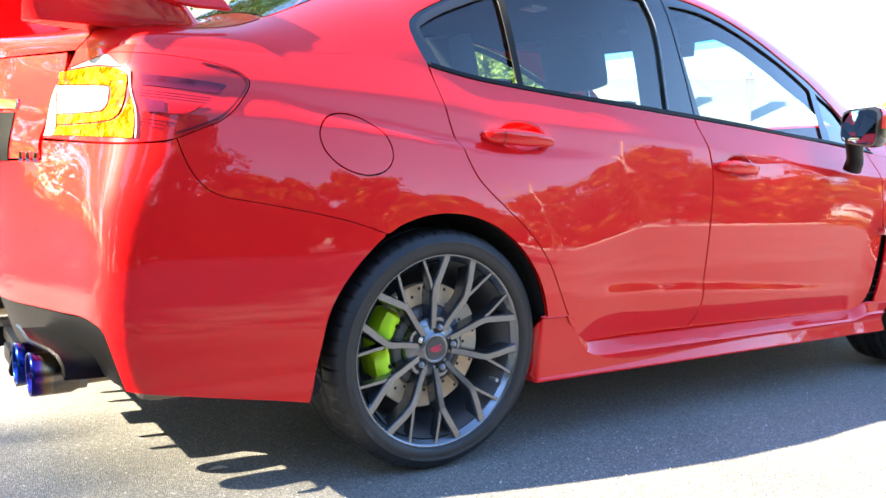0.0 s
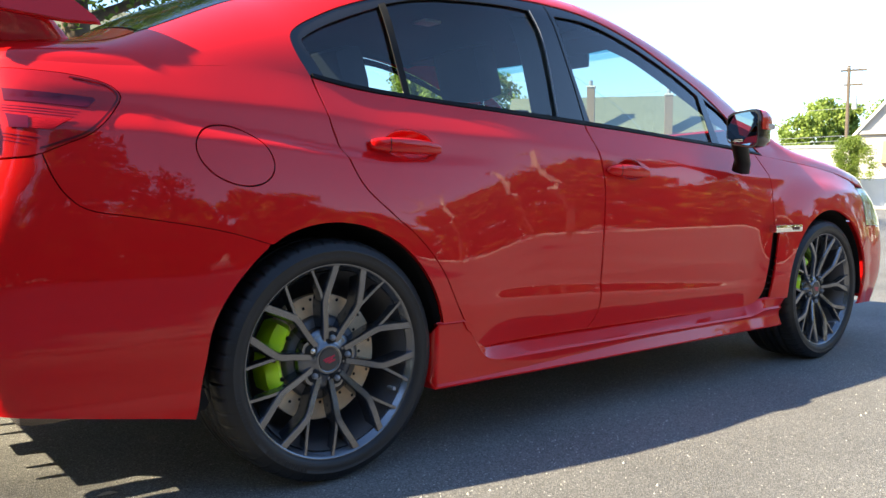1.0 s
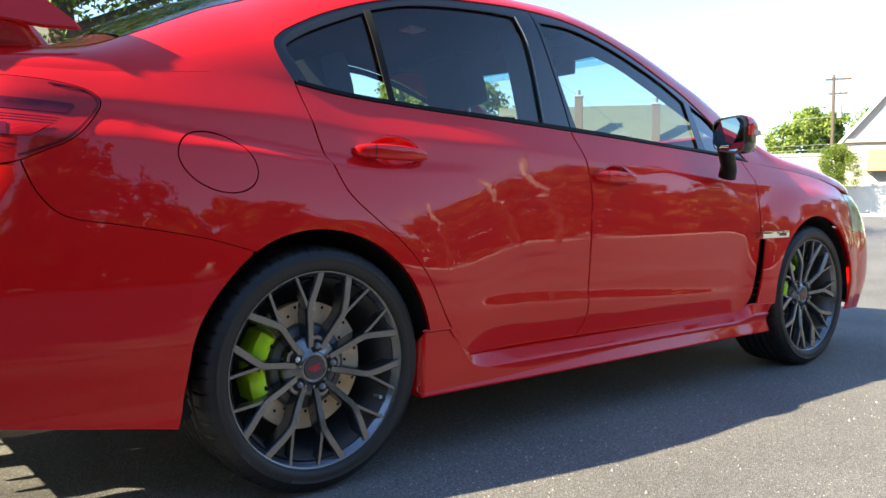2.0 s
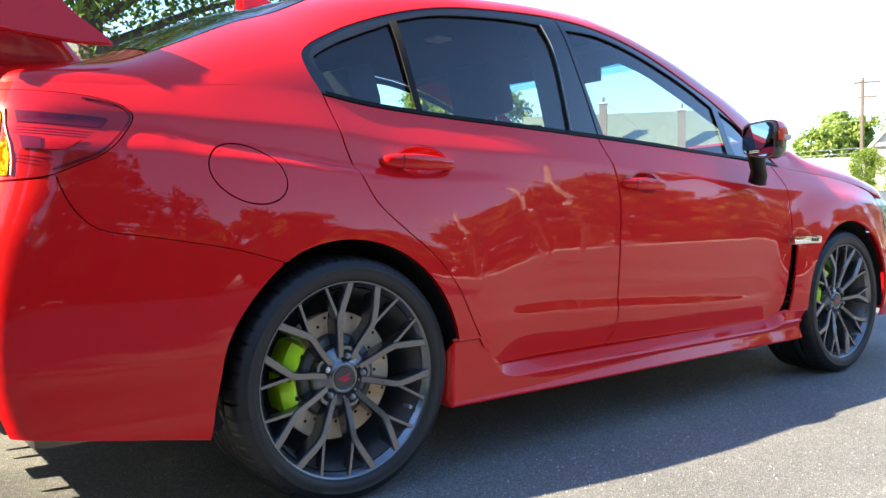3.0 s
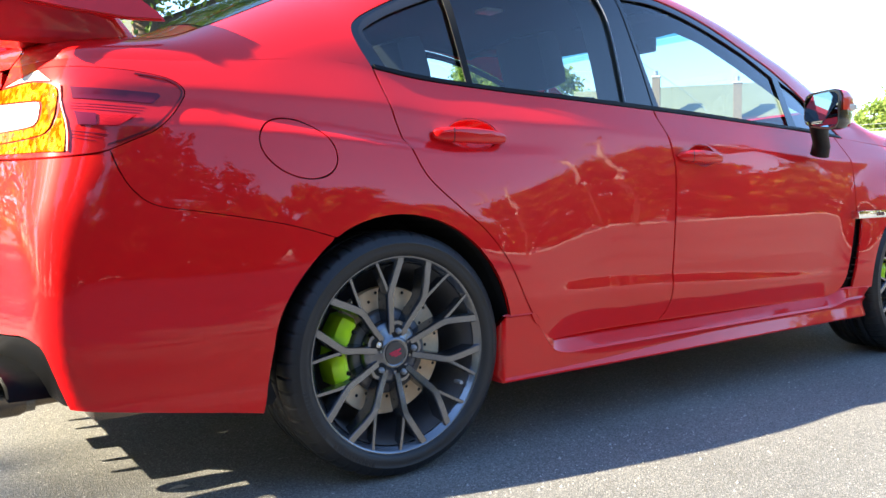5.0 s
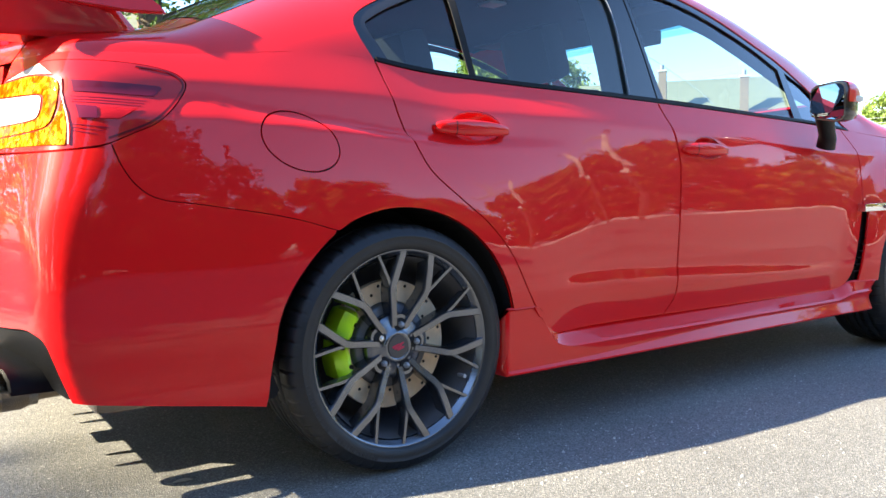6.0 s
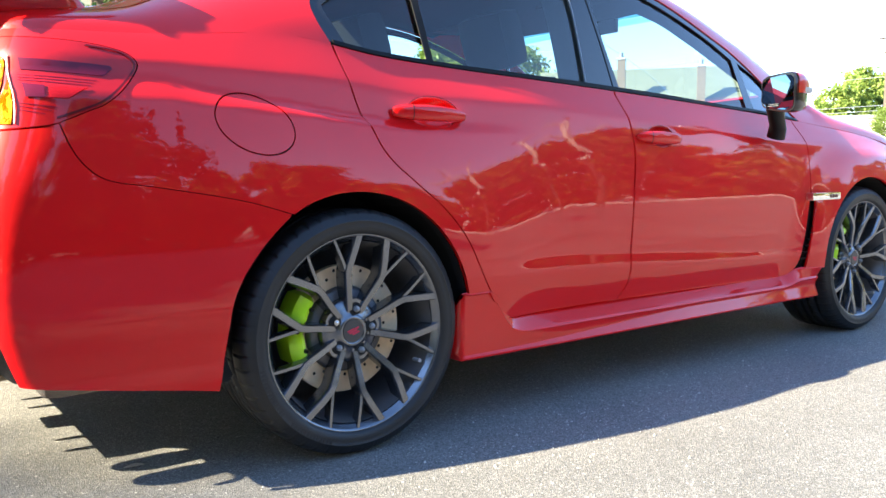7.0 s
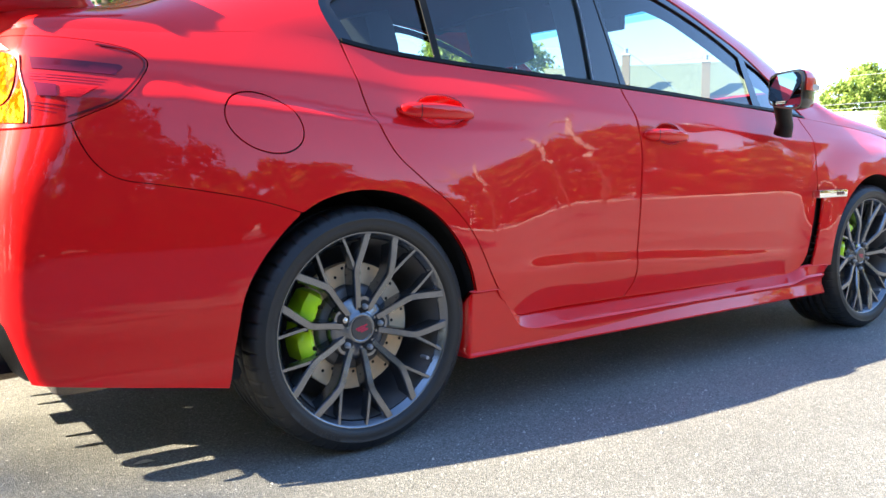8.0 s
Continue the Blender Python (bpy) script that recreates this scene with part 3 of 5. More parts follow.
rear_door_shape = ([(0.012, belt(0.012), 1)] + [p[:2] for p in DOOR_REAR[1:]] + [(0.60, 0.300), (1.050, 0.299, 1), (1.077, 0.335), (1.089, 0.365), (1.092, 0.45), (1.103, 0.641),
                   (1.117, 0.793), (1.111, 0.87), (1.099, 0.927), (1.082, belt(1.082), 1), (0.75, belt(0.75)), (0.5, belt(0.5)), (0.31, belt(0.31)), (0.15, belt(0.15))])
rear_door = panel("rear_door", rear_door_shape, side, RED, car, res=0.017, aspect=1.7, gap=0.0044, holes=[CUP_REAR])
front_door_shape = [(1.082, belt(1.082), 1), (1.099, 0.927), (1.111, 0.87), (1.117, 0.793), (1.103, 0.641), (1.092, 0.45), (1.089, 0.365), (1.077, 0.335), (1.050, 0.299, 1), (1.5, 0.295),
                    (2.01, 0.289), (2.075, 0.294), (2.132, 0.352), (2.182, 0.548), (2.205, 0.645), (2.216, 0.75), (2.212, 0.839), (2.180, belt(2.18), 1), (1.8, belt(1.8)), (1.4, belt(1.4))]
front_door = panel("front_door", front_door_shape, side, RED, car, res=0.017, aspect=1.7, gap=0.0044, holes=[CUP_FRONT])

fender = ([(2.180, belt(2.18), 1), (2.212, 0.839), (2.216, 0.75), (2.205, 0.645, 1), (2.232, 0.604, 1), (2.186, 0.40), (2.172, 0.318, 1), (2.262, 0.318, 1)] + arc(WB, 0.33, ARCH, -92, 60)
          + [(2.99, 0.54, 1), (3.05, 0.62), (3.10, 0.81, 1), (3.05, belt(3.05), 1), (2.8, belt(2.8)), (2.45, belt(2.45))])
panel("front_fender", fender, side, RED, car, res=0.03)
vent_hole = [(2.202, 0.640, 1), (2.232, 0.602, 1), (2.186, 0.40), (2.172, 0.318, 1), (2.13, 0.33, 1), (2.150, 0.40), (2.185, 0.56)]
vent = panel("fender_vent", vent_hole, side, BLACK, car, "black mesh vent behind the front wheel", res=0.03, offset=-0.022)
for i in range(9):
    z = 0.36 + 0.027 * i
    bm = bmesh.new()
    a, b = side(2.145 + 0.10 * i * 0.027 / 0.22, z), side(2.205 + 0.10 * i * 0.027 / 0.22, z + 0.012)
    box(bm, (a.x, a.y + 0.004, z), (b.x, a.y + 0.016, z + 0.005))
    slat = part("vent_slat", bm, BLACK, vent[0])
bm = bmesh.new()
box(bm, (2.165, -0.915, 0.606), (2.385, -0.880, 0.638), 0.006)
badge = part("side_badge", bm, CHROME, car, "chrome side badge strip", 40)
bm = bmesh.new()
for i in range(3):
    box(bm, (2.300 + 0.02 * i, -0.918, 0.615), (2.314 + 0.02 * i, -0.914, 0.629), 0.002)
part("badge_mark", bm, MARK_DARK, badge, "dark red mark")
mirrored([badge])

front_bumper = (arc(WB, 0.33, ARCH, 61, 104) + [(2.985, 0.235, 1), (3.4, 0.215), (4.10, 0.20, 1), (4.10, 0.62, 1), (3.6, 0.62), (3.32, 0.60, 1), (3.06, 0.612), (2.995, 0.535, 1)])
panel("front_bumper", front_bumper, side, RED, car, res=0.04)
panel("head_lamp", [(3.06, 0.617, 1), (3.32, 0.605, 1), (3.62, 0.625, 1), (3.60, 0.75), (3.3, 0.790), (3.11, 0.803, 1)], side, HEAD_LENS, car, "clear headlamp", res=0.04)
panel("bonnet", [(2.26, 0.0, 1), (2.6, 0.0), (3.05, 0.0), (3.6, 0.0), (4.10, 0.0, 1), (4.10, 1.0, 1), (2.47, 1.0, 1), (2.42, 0.5)], top, RED, car, res=0.05, aspect=0.7)
panel("grille", [(3.62, 0.625, 1), (4.10, 0.625, 1), (4.10, 0.790, 1), (3.62, 0.76, 1)], side, BLACK, car, res=0.05)

# ---- side windows ----
glass_rear = [(0.060, 0.014, 1), (0.016, 0.19), (0.030, 0.226), (0.10, 0.287), (0.188, 0.332), (0.300, 0.376, 1), (0.318, 0.012, 1), (0.18, 0.012)]
glass_door = [(0.338, 0.012, 1), (0.320, 0.386, 1), (0.48, 0.416), (0.74, 0.428), (0.893, 0.424, 1), (0.933, 0.30), (0.948, 0.016, 1), (0.62, 0.012)]
glass_front = [(1.121, 0.012, 1), (1.070, 0.21), (1.019, 0.421, 1), (1.201, 0.423), (1.445, 0.400), (1.71, 0.361), (1.86, 0.318, 1), (1.872, 0.020, 1), (1.5, 0.012)]
glass_tri = [(1.905, 0.318, 1), (1.927, 0.020, 1), (2.165, 0.02, 1), (2.13, 0.12), (2.040, 0.26)]
surround = ([p for p in WINDOW_EDGE])
panel("window_surround", surround, top, BLACK_GLOSS, car, "gloss black window frames", res=0.03, aspect=0.7, gap=0.001, offset=-0.004, depth=0.002,
      holes=[glass_rear, glass_door, glass_front, glass_tri])
panel("quarter_glass", glass_rear, top, GLASS, rear_door, "tinted pane", res=0.05, aspect=0.7, offset=-0.012, depth=0.003, gap=-0.003)
panel("window_pane", glass_door, top, GLASS, rear_door, "tinted pane", res=0.05, aspect=0.7, offset=-0.012, depth=0.003, gap=-0.003)
panel("window_pane", glass_front, top, GLASS, front_door, "tinted pane", res=0.05, aspect=0.7, offset=-0.012, depth=0.003, gap=-0.003)
panel("front_quarter_glass", glass_tri, top, REAR_GLASS, front_door, "tinted pane", res=0.05, aspect=0.7, offset=-0.012, depth=0.003, gap=-0.003)
panel("waist_seal", [(0.02, 0.0, 1), (0.31, 0.0), (0.98, 0.0), (1.6, 0.0), (2.23, 0.0, 1), (2.22, 0.018, 1), (1.6, 0.016), (0.98, 0.016), (0.31, 0.016), (0.015, 0.02, 1)], top, BLACK, car,
      "black rubber seal", res=0.03, aspect=0.7, offset=0.004, gap=0.0, depth=0.012)
panel("pillar_trim", [(0.950, 0.02, 1), (0.935, 0.30), (0.895, 0.424, 1), (0.8970, 0.424, 1), (0.937, 0.30), (0.952, 0.02, 1)], top, GREY_METAL, car, "bright trim strip", res=0.03, aspect=0.7,
      offset=0.001, gap=0.0, depth=0.002)
panel("pillar_gap", [(0.985, 0.455, 1), (1.050, 0.20), (1.084, 0.02, 1), (1.088, 0.02, 1), (1.054, 0.20), (0.989, 0.455, 1)], top, DARK, car, res=0.03, aspect=0.7, offset=-0.0025, gap=0.0, depth=0.0)
panel("glass_divider", [(0.2985, 0.382, 1), (0.3215, 0.389, 1), (0.3395, 0.010, 1), (0.3165, 0.010, 1)], top, DARK, car, res=0.03, aspect=0.7, offset=0.0005, gap=0.0, depth=0.002)


# ---- door handles ----
def handle(door, cx, cz, cup, width):
    rx = (max(p[0] for p in cup) - min(p[0] for p in cup)) / 2
    rz = (max(p[1] for p in cup) - min(p[1] for p in cup)) / 2
    hollow = lambda u, v: -0.030 * max(0.0, 1 - ((u - cx) / rx) ** 2 - ((v - cz) / rz) ** 2) ** 0.8
    panel("handle_cup", cup, side, RED, door, res=0.005, gap=-0.002, depth=0.0, offset=-0.001, bulge=hollow)
    obs = []
    bm = bmesh.new()
    n, m = 36, 16
    rings = []
    for i in range(n + 1):
        t = i / n
        x = cx - width / 2 + width * t - 0.018
        z = cz - 0.009 - 0.008 * (t - 0.5)
        q, nn = surface_point(side, x, z)
        lift = 0.005 + 0.016 * math.sin(math.pi * min(1, max(0, t))) ** 0.45
        end = math.sin(math.pi * min(max(t, 0.001), 0.999)) ** 0.28
        hz, hy = (0.0235 - 0.004 * t) * end, 0.012 * end
        c = q + nn * lift
        up = Vector((0, 0, 1))
        rings.append([bm.verts.new(c + up * hz * math.copysign(abs(math.sin(a)) ** 0.7, math.sin(a)) + nn * hy * math.copysign(abs(math.cos(a)) ** 0.7, math.cos(a)))
                      for a in (2 * math.pi * k / m for k in range(m))])
    for r0, r1 in zip(rings, rings[1:]):
        for k in range(m):
            bm.faces.new((r0[k], r0[(k + 1) % m], r1[(k + 1) % m], r1[k]))
    bm.faces.new(rings[0])
    bm.faces.new(rings[-1][::-1])
    bar = part("door_handle", bm, RED, door[0], "red pull handle", 50)
    # the joint between the end cap and the grip
    bm = bmesh.new()
    loops = []
    for t in (0.235, 0.244):
        q, nn = surface_point(side, cx - width / 2 + width * t - 0.018, cz - 0.009 - 0.008 * (t - 0.5))
        c = q + nn * (0.005 + 0.016 * math.sin(math.pi * t) ** 0.45)
        end = 1.025 * math.sin(math.pi * t) ** 0.28
        loops.append([bm.verts.new(c + Vector((0, 0, 1)) * (0.0235 - 0.004 * t) * end * math.copysign(abs(math.sin(a)) ** 0.7, math.sin(a))
                                   + nn * 0.0122 * end * math.copysign(abs(math.cos(a)) ** 0.7, math.cos(a))) for a in (2 * math.pi * k / 16 for k in range(16))])
    for k in range(16):
        bm.faces.new((loops[0][k], loops[0][(k + 1) % 16], loops[1][(k + 1) % 16], loops[1][k]))
    bm.faces.new(loops[0])
    bm.faces.new(loops[1][::-1])
    line = part("handle_seam", bm, DARK, door[0])
    mirrored([bar, line], door[1])


handle(rear_door, 0.286, 0.910, CUP_REAR, 0.256)
handle(front_door, 1.262, 0.858, CUP_FRONT, 0.232)


# ---- side skirt ----
def skirt():
    verts, faces, n = [], [], 96
    for i in range(n + 1):
        x = 0.340 + (2.268 - 0.340) * i / n
        rear, front = 1 - smooth(0.40, 0.62, x), smooth(2.02, 2.16, x)
        bottom = 0.201 - 0.003 * smooth(0.3, 0.8, x)
        tz = 0.296 + 0.098 * (1 - smooth(0.445, 0.56, x)) + 0.026 * front
        out = 0.890 + 0.004 * max(rear, front)
        inner = half_width(x, tz) - 0.010 + 0.006 * max(rear, front)
        block = 1 - smooth(0.445, 0.62, x)
        ledge = 0.258 + (tz - 0.262) * block + 0.020 * front
        mid = 0.212 + 0.028 * smooth(0.50, 1.5, x)
        lip = 0.002 + 0.009 * smooth(0.50, 1.2, x)
        section = [(inner, tz + 0.006), (inner + 0.006, tz), ((inner + out) / 2 - 0.002, (tz + ledge) / 2 + 0.004), (out - 0.008, ledge + 0.006), (out - 0.003, ledge - 0.002),
                   (out - 0.004 - lip, (mid + ledge) / 2), (out - 0.004 - lip, mid + 0.002), (out - 0.001, bottom + 0.006), (out - 0.003, bottom), (0.80, bottom - 0.002), (0.74, bottom + 0.05)]
        verts += [(x, -a, b) for a, b in section]
    m = 11
    for i in range(n):
        for k in range(m - 1):
            a = i * m + k
            faces.append((a, a + m, a + m + 1, a + 1))
    faces.append(tuple(range(m)))
    faces.append(tuple(n * m + k for k in range(m))[::-1])
    bm = bmesh.new()
    vs = [bm.verts.new(v) for v in verts]
    bm.verts.index_update()
    for f in faces:
        bm.faces.new([vs[i] for i in f]).smooth = True
    # creases run lengthwise only
    for e in bm.edges:
        a, b = (v.index for v in e.verts)
        if a % m == b % m and a % m in (1, 3, 4, 6, 7, 8):
            e.smooth = False
    return part("side_skirt", bm, RED, car, "red sill skirt")


mirrored([skirt()])

# ---- inner shell, wheel housings and floor ----
inner = ([(0.06, 1.07, 1)] + [(2.2, 0.90, 1), (2.2, 0.30, 1), (0.46, 0.30, 1), (0.40, 0.40, 1)] + arc(0, 0.33, ARCH + 0.02, 78, -104) + [(-0.60, 0.30, 1), (-0.72, 0.30, 1), (-0.73, 0.50, 1), (-1.40, 0.55, 1), (-1.40, 1.0, 1), (-0.6, 1.03)])
panel("inner_shell", inner, side, DARK, car, res=0.06, offset=-0.045, depth=0.0, gap=0)


def housing(cx):
    verts, faces, n = [], [], 30
    for i in range(n + 1):
        a = radians(-98 + 196 * i / n)
        for y in (-0.885, -0.84, -0.60):
            r = ARCH + (0.004 if y < -0.88 else 0.012)
            verts.append((cx + r * math.sin(a), y, 0.33 + r * math.cos(a)))
    for i in range(n):
        for k in range(2):
            a = i * 3 + k
            faces.append((a, a + 3, a + 4, a + 1))
    c = len(verts)
    verts.append((cx, -0.60, 0.33))
    faces += [(i * 3 + 2, i * 3 + 5, c) for i in range(n)]
    ob = link("wheel_housing", verts, faces, DARK, car)
    mirrored([ob])


housing(0.0)
housing(WB)
bm = bmesh.new()
box(bm, (0.40, -0.78, 0.215), (2.25, 0.78, 0.26), 0.01)
box(bm, (-0.62, -0.58, 0.24), (0.42, 0.58, 0.32), 0.01)
box(bm, (2.20, -0.58, 0.20), (3.40, 0.58, 0.26), 0.01)
part("floor_pan", bm, DARK, car)
bm = bmesh.new()
box(bm, (-0.60, -0.70, 0.62), (-0.02, 0.70, 1.05))
part("boot_box", bm, DARK, car)
# added blocker: closes lit gaps in the shadow under the tail
bm = bmesh.new()
box(bm, (-0.76, -0.68, 0.268), (-0.73, -0.36, 0.42), 0.008)
mirrored([part("pipe_light_blocker", bm, DARK, car, "dark panel added behind the tail pipes to block light")])


# ---- tail lamps ----
tail_shape = [TAIL_LOW[0] + (1,)] + TAIL_LOW[1:] + TAIL_TIP + TAIL_TOP + [(-0.969, 0.949), (-1.011, 0.848, 1), (-0.800, 0.841), (-0.723, 0.848)]
tail = panel("tail_lamp", tail_shape, side, LAMP_RED, car, "wraparound red and amber tail lamp", res=0.022, offset=0.001, gap=0.0015, depth=0.02)
amber = dict(res=0.015, offset=0.0035, depth=0.0015, gap=0)
panel("signal_ring", [(-0.972, 1.006, 1), (-0.860, 1.011), (-0.806, 1.005), (-0.783, 0.992), (-0.779, 0.964), (-0.785, 0.926), (-0.802, 0.895), (-0.848, 0.886), (-0.962, 0.881, 1), (-0.964, 0.903, 1),
      (-0.840, 0.907), (-0.818, 0.916), (-0.808, 0.947), (-0.818, 0.967), (-0.969, 0.977, 1)], side, LAMP_AMBER, tail, "ribbed amber ring of the lamp", **amber)
panel("signal_base", [(-0.962, 0.877, 1), (-0.848, 0.882), (-0.798, 0.892), (-0.779, 0.923), (-0.772, 0.949, 1), (-0.765, 0.906), (-0.764, 0.852, 1), (-0.974, 0.856, 1)], side, LAMP_AMBER, tail,
      "amber lower lens", **amber)
panel("reverse_lens", [(-0.969, 0.973, 1), (-0.823, 0.964), (-0.814, 0.954), (-0.822, 0.919), (-0.848, 0.910), (-0.964, 0.907, 1)], side, LAMP_CLEAR, tail, "clear reversing lens", **amber)
panel("rear_edge", [(-0.975, 0.976, 1), (-0.968, 0.907, 1), (-0.968, 0.856, 1), (-1.003, 0.854, 1), (-0.990, 0.931)], side, LAMP_CLEAR, tail, "pale rear edge of the lamp", **amber)
panel("lamp_divider", [(-0.760, 0.853, 1), (-0.763, 0.906), (-0.771, 0.952), (-0.778, 1.000, 1), (-0.776, 1.000, 1), (-0.769, 0.952), (-0.761, 0.906), (-0.758, 0.853, 1)], side, LAMP_CLEAR, tail, "bright dividing rib",
      res=0.02, offset=0.0045, depth=0.002, gap=0)
panel("clear_corner", [(-0.830, 1.039, 1), (-0.796, 1.010, 1), (-0.861, 1.016), (-0.935, 1.013, 1)], side, LAMP_CLEAR, tail, "clear upper corner", **amber)
edge = [Vector(p) for p in ((-0.700, 0.859), (-0.658, 0.879), (-0.619, 0.902), (-0.582, 0.942), (-0.559, 0.982), (-0.565, 1.004), (-0.592, 1.022), (-0.650, 1.034))]
heart = Vector((-0.70, 0.965))
band = [tuple(p + (heart - p).normalized() * 0.005) for p in edge] + [tuple(p + (heart - p).normalized() * 0.0095) for p in edge[::-1]]
band = [p + ((1,) if i in (0, 7, 8, 15) else ()) for i, p in enumerate(band)]
panel("lens_border", band, side, LAMP_EDGE, tail, "dark inner border of the lens", res=0.015, offset=0.0032, depth=0.001, gap=0)
panel("dark_lens", [(-0.761, 0.997, 1), (-0.611, 0.986), (-0.605, 0.979), (-0.621, 0.958, 1), (-0.754, 0.967, 1)], side, LAMP_DARK, tail, "smoked dark strip", res=0.02, offset=0.0032, depth=0.001)
panel("reflector", [(-0.713, 0.935, 1), (-0.649, 0.933, 1), (-0.682, 0.906, 1), (-0.714, 0.907, 1)], side, LAMP_REFLECT, tail, "red hatched reflector", res=0.02, offset=0.0032, depth=0.001)
panel("lens_pocket", [(-0.752, 0.941, 1), (-0.715, 0.936, 1), (-0.715, 0.907, 1), (-0.746, 0.908, 1)], side, LAMP_DARK, tail, "smoked pocket", res=0.02, offset=0.0032, depth=0.001)
for z, u1 in ((0.959, -0.635), (0.953, -0.640), (0.947, -0.646), (0.898, -0.698), (0.891, -0.707), (0.884, -0.716)):
    panel("lens_rib", [(-0.756, z, 1), (u1, z - 0.009, 1), (u1, z - 0.0105, 1), (-0.756, z - 0.0015, 1)], side, LAMP_DARK, tail, res=0.03, offset=0.0018, depth=0.0, gap=0)

# ---- rear: diffuser, pipes, plate ----
diff = [(-0.781, 0.304, 1), (-0.789, 0.425), (-0.815, 0.444), (-0.86, 0.446), (-0.95, 0.432), (-1.2, 0.409), (-1.405, 0.404, 1), (-1.405, 0.258, 1), (-1.09, 0.256, 1), (-1.065, 0.268), (-1.045, 0.296), (-1.02, 0.314), (-0.98, 0.319), (-0.90, 0.316, 1), (-0.80, 0.300)]
panel("diffuser", diff, side, BLACK, car, "black plastic rear diffuser", res=0.03, offset=-0.012, depth=0.02)
bm = bmesh.new()
box(bm, (-0.915, -0.40, 0.226), (-0.70, 0.40, 0.262), 0.008)
box(bm, (-0.928, -0.045, 0.192), (-0.80, 0.088, 0.240), 0.008)
part("diffuser_floor", bm, BLACK, car, "black plastic underside", 40)
for y in (-0.285, -0.172, 0.224, 0.345):
    bm = bmesh.new()
    g = [(-0.935, 0.262), (-0.945, 0.212), (-0.940, 0.198), (-0.84, 0.206), (-0.80, 0.262)]
    a = [bm.verts.new((x, y - 0.008, z)) for x, z in g]
    b = [bm.verts.new((x, y + 0.008, z)) for x, z in g]
    bm.faces.new(a)
    bm.faces.new(b[::-1])
    for i in range(len(g)):
        bm.faces.new((a[i], a[i - 1], b[i - 1], b[i]))
    part("diffuser_fin", bm, BLACK, car)


def pipes():
    obs = []
    # hood over the two tips: a bent lip
    bm = bmesh.new()
    prof = [(-0.724, 0.322), (-0.718, 0.346), (-0.700, 0.366), (-0.670, 0.376), (-0.56, 0.381), (-0.44, 0.384), (-0.375, 0.382)]
    rows = []
    for x, inset in ((-0.945, 0.0), (-0.950, 0.004), (-0.945, 0.012), (-0.80, 0.016), (-0.80, -0.004)):
        rows.append([bm.verts.new((x + 0.05 * max(0, -0.60 - y) / 0.12, y + (inset if y < -0.6 else 0), z - inset)) for y, z in prof])
    for r0, r1 in zip(rows, rows[1:]):
        for k in range(len(prof) - 1):
            bm.faces.new((r0[k], r0[k + 1], r1[k + 1], r1[k]))
    obs.append(part("pipe_surround", bm, BLACK, car, "black pipe surround", 40))
    for y, z, back in ((-0.605, 0.304, -0.952), (-0.475, 0.302, -0.965)):
        v, f = lathe([(0.030, -0.22), (0.034, -0.125), (0.050, -0.085), (0.0505, -0.045), (0.051, -0.008), (0.050, 0.0), (0.047, -0.002), (0.045, -0.05), (0.043, -0.12)], 40)
        turn = lambda p, y=y, z=z, back=back: (back - p[1] - 0.04 * p[2], y + p[0], z + p[2])
        cut = [turn(p) for p in v]
        k = 9
        near = [q for q in f if all(i % k in (0, 1, 2, 3) for i in q)]
        tip = [q for q in f if q not in near]
        for name, part_faces, mat, label in (("exhaust_pipe", near, STRAW, "straw-tinted steel pipe"), ("exhaust_tip", tip, TIP, "heat-tinted blue steel tip")):
            used = sorted({i for q in part_faces for i in q})
            ids = {i: n for n, i in enumerate(used)}
            obs.append(link(name, [cut[i] for i in used], [tuple(ids[i] for i in q) for q in part_faces], mat, car, label, True))
    bm = tube([(-0.74, -0.54, 0.285), (-0.55, -0.53, 0.285), (-0.35, -0.45, 0.285)], 0.045, 14)
    obs.append(part("silencer_pipe", bm, STRAW, car, "", 40))
    bm = bmesh.new()
    box(bm, (-0.72, -0.68, 0.222), (-0.44, -0.40, 0.34), 0.035)
    obs.append(part("silencer", bm, STRAW, car, "pale steel silencer", 40))
    mirrored(obs)


pipes()
bm = bmesh.new()
box(bm, (-1.012, -0.17, 0.775), (-0.985, 0.17, 0.935), 0.008)
plate = part("number_plate", bm, BLACK, car, "number plate in a black frame", 40)
bm = bmesh.new()
box(bm, (-1.016, -0.152, 0.790), (-1.011, 0.152, 0.920), 0.002)
part("plate_face", bm, PLATE, plate)
bm = bmesh.new()
for i in range(6):
    box(bm, (-1.019, -0.125 + 0.044 * i, 0.830), (-1.016, -0.100 + 0.044 * i, 0.885))
part("plate_marks", bm, BLACK, plate)
panel("plate_recess", [(-1.125, 0.914, 1), (-1.400, 0.918, 1), (-1.400, 0.785, 1), (-1.145, 0.787, 1)], side, BLACK, car, "dark recess round the number plate", res=0.03, offset=0.003, depth=0.002)
panel("boot_garnish", [(-1.110, 0.946, 1), (-1.400, 0.950, 1), (-1.400, 0.922, 1), (-1.118, 0.918, 1)], side, CHROME, car, "chrome strip above the plate", res=0.03, offset=0.006, depth=0.006)
boot_badge = new("boot_badge")
boot_badge.parent = car
for i in range(3):
    p, _ = surface_point(side, -1.03 - 0.030 * i, 0.800)
    bm = bmesh.new()
    box(bm, (p.x - 0.006, p.y - 0.010, 0.788), (p.x + 0.004, p.y + 0.010, 0.814), 0.002)
    part("badge_mark", bm, CHROME, boot_badge, "small chrome mark", 40)


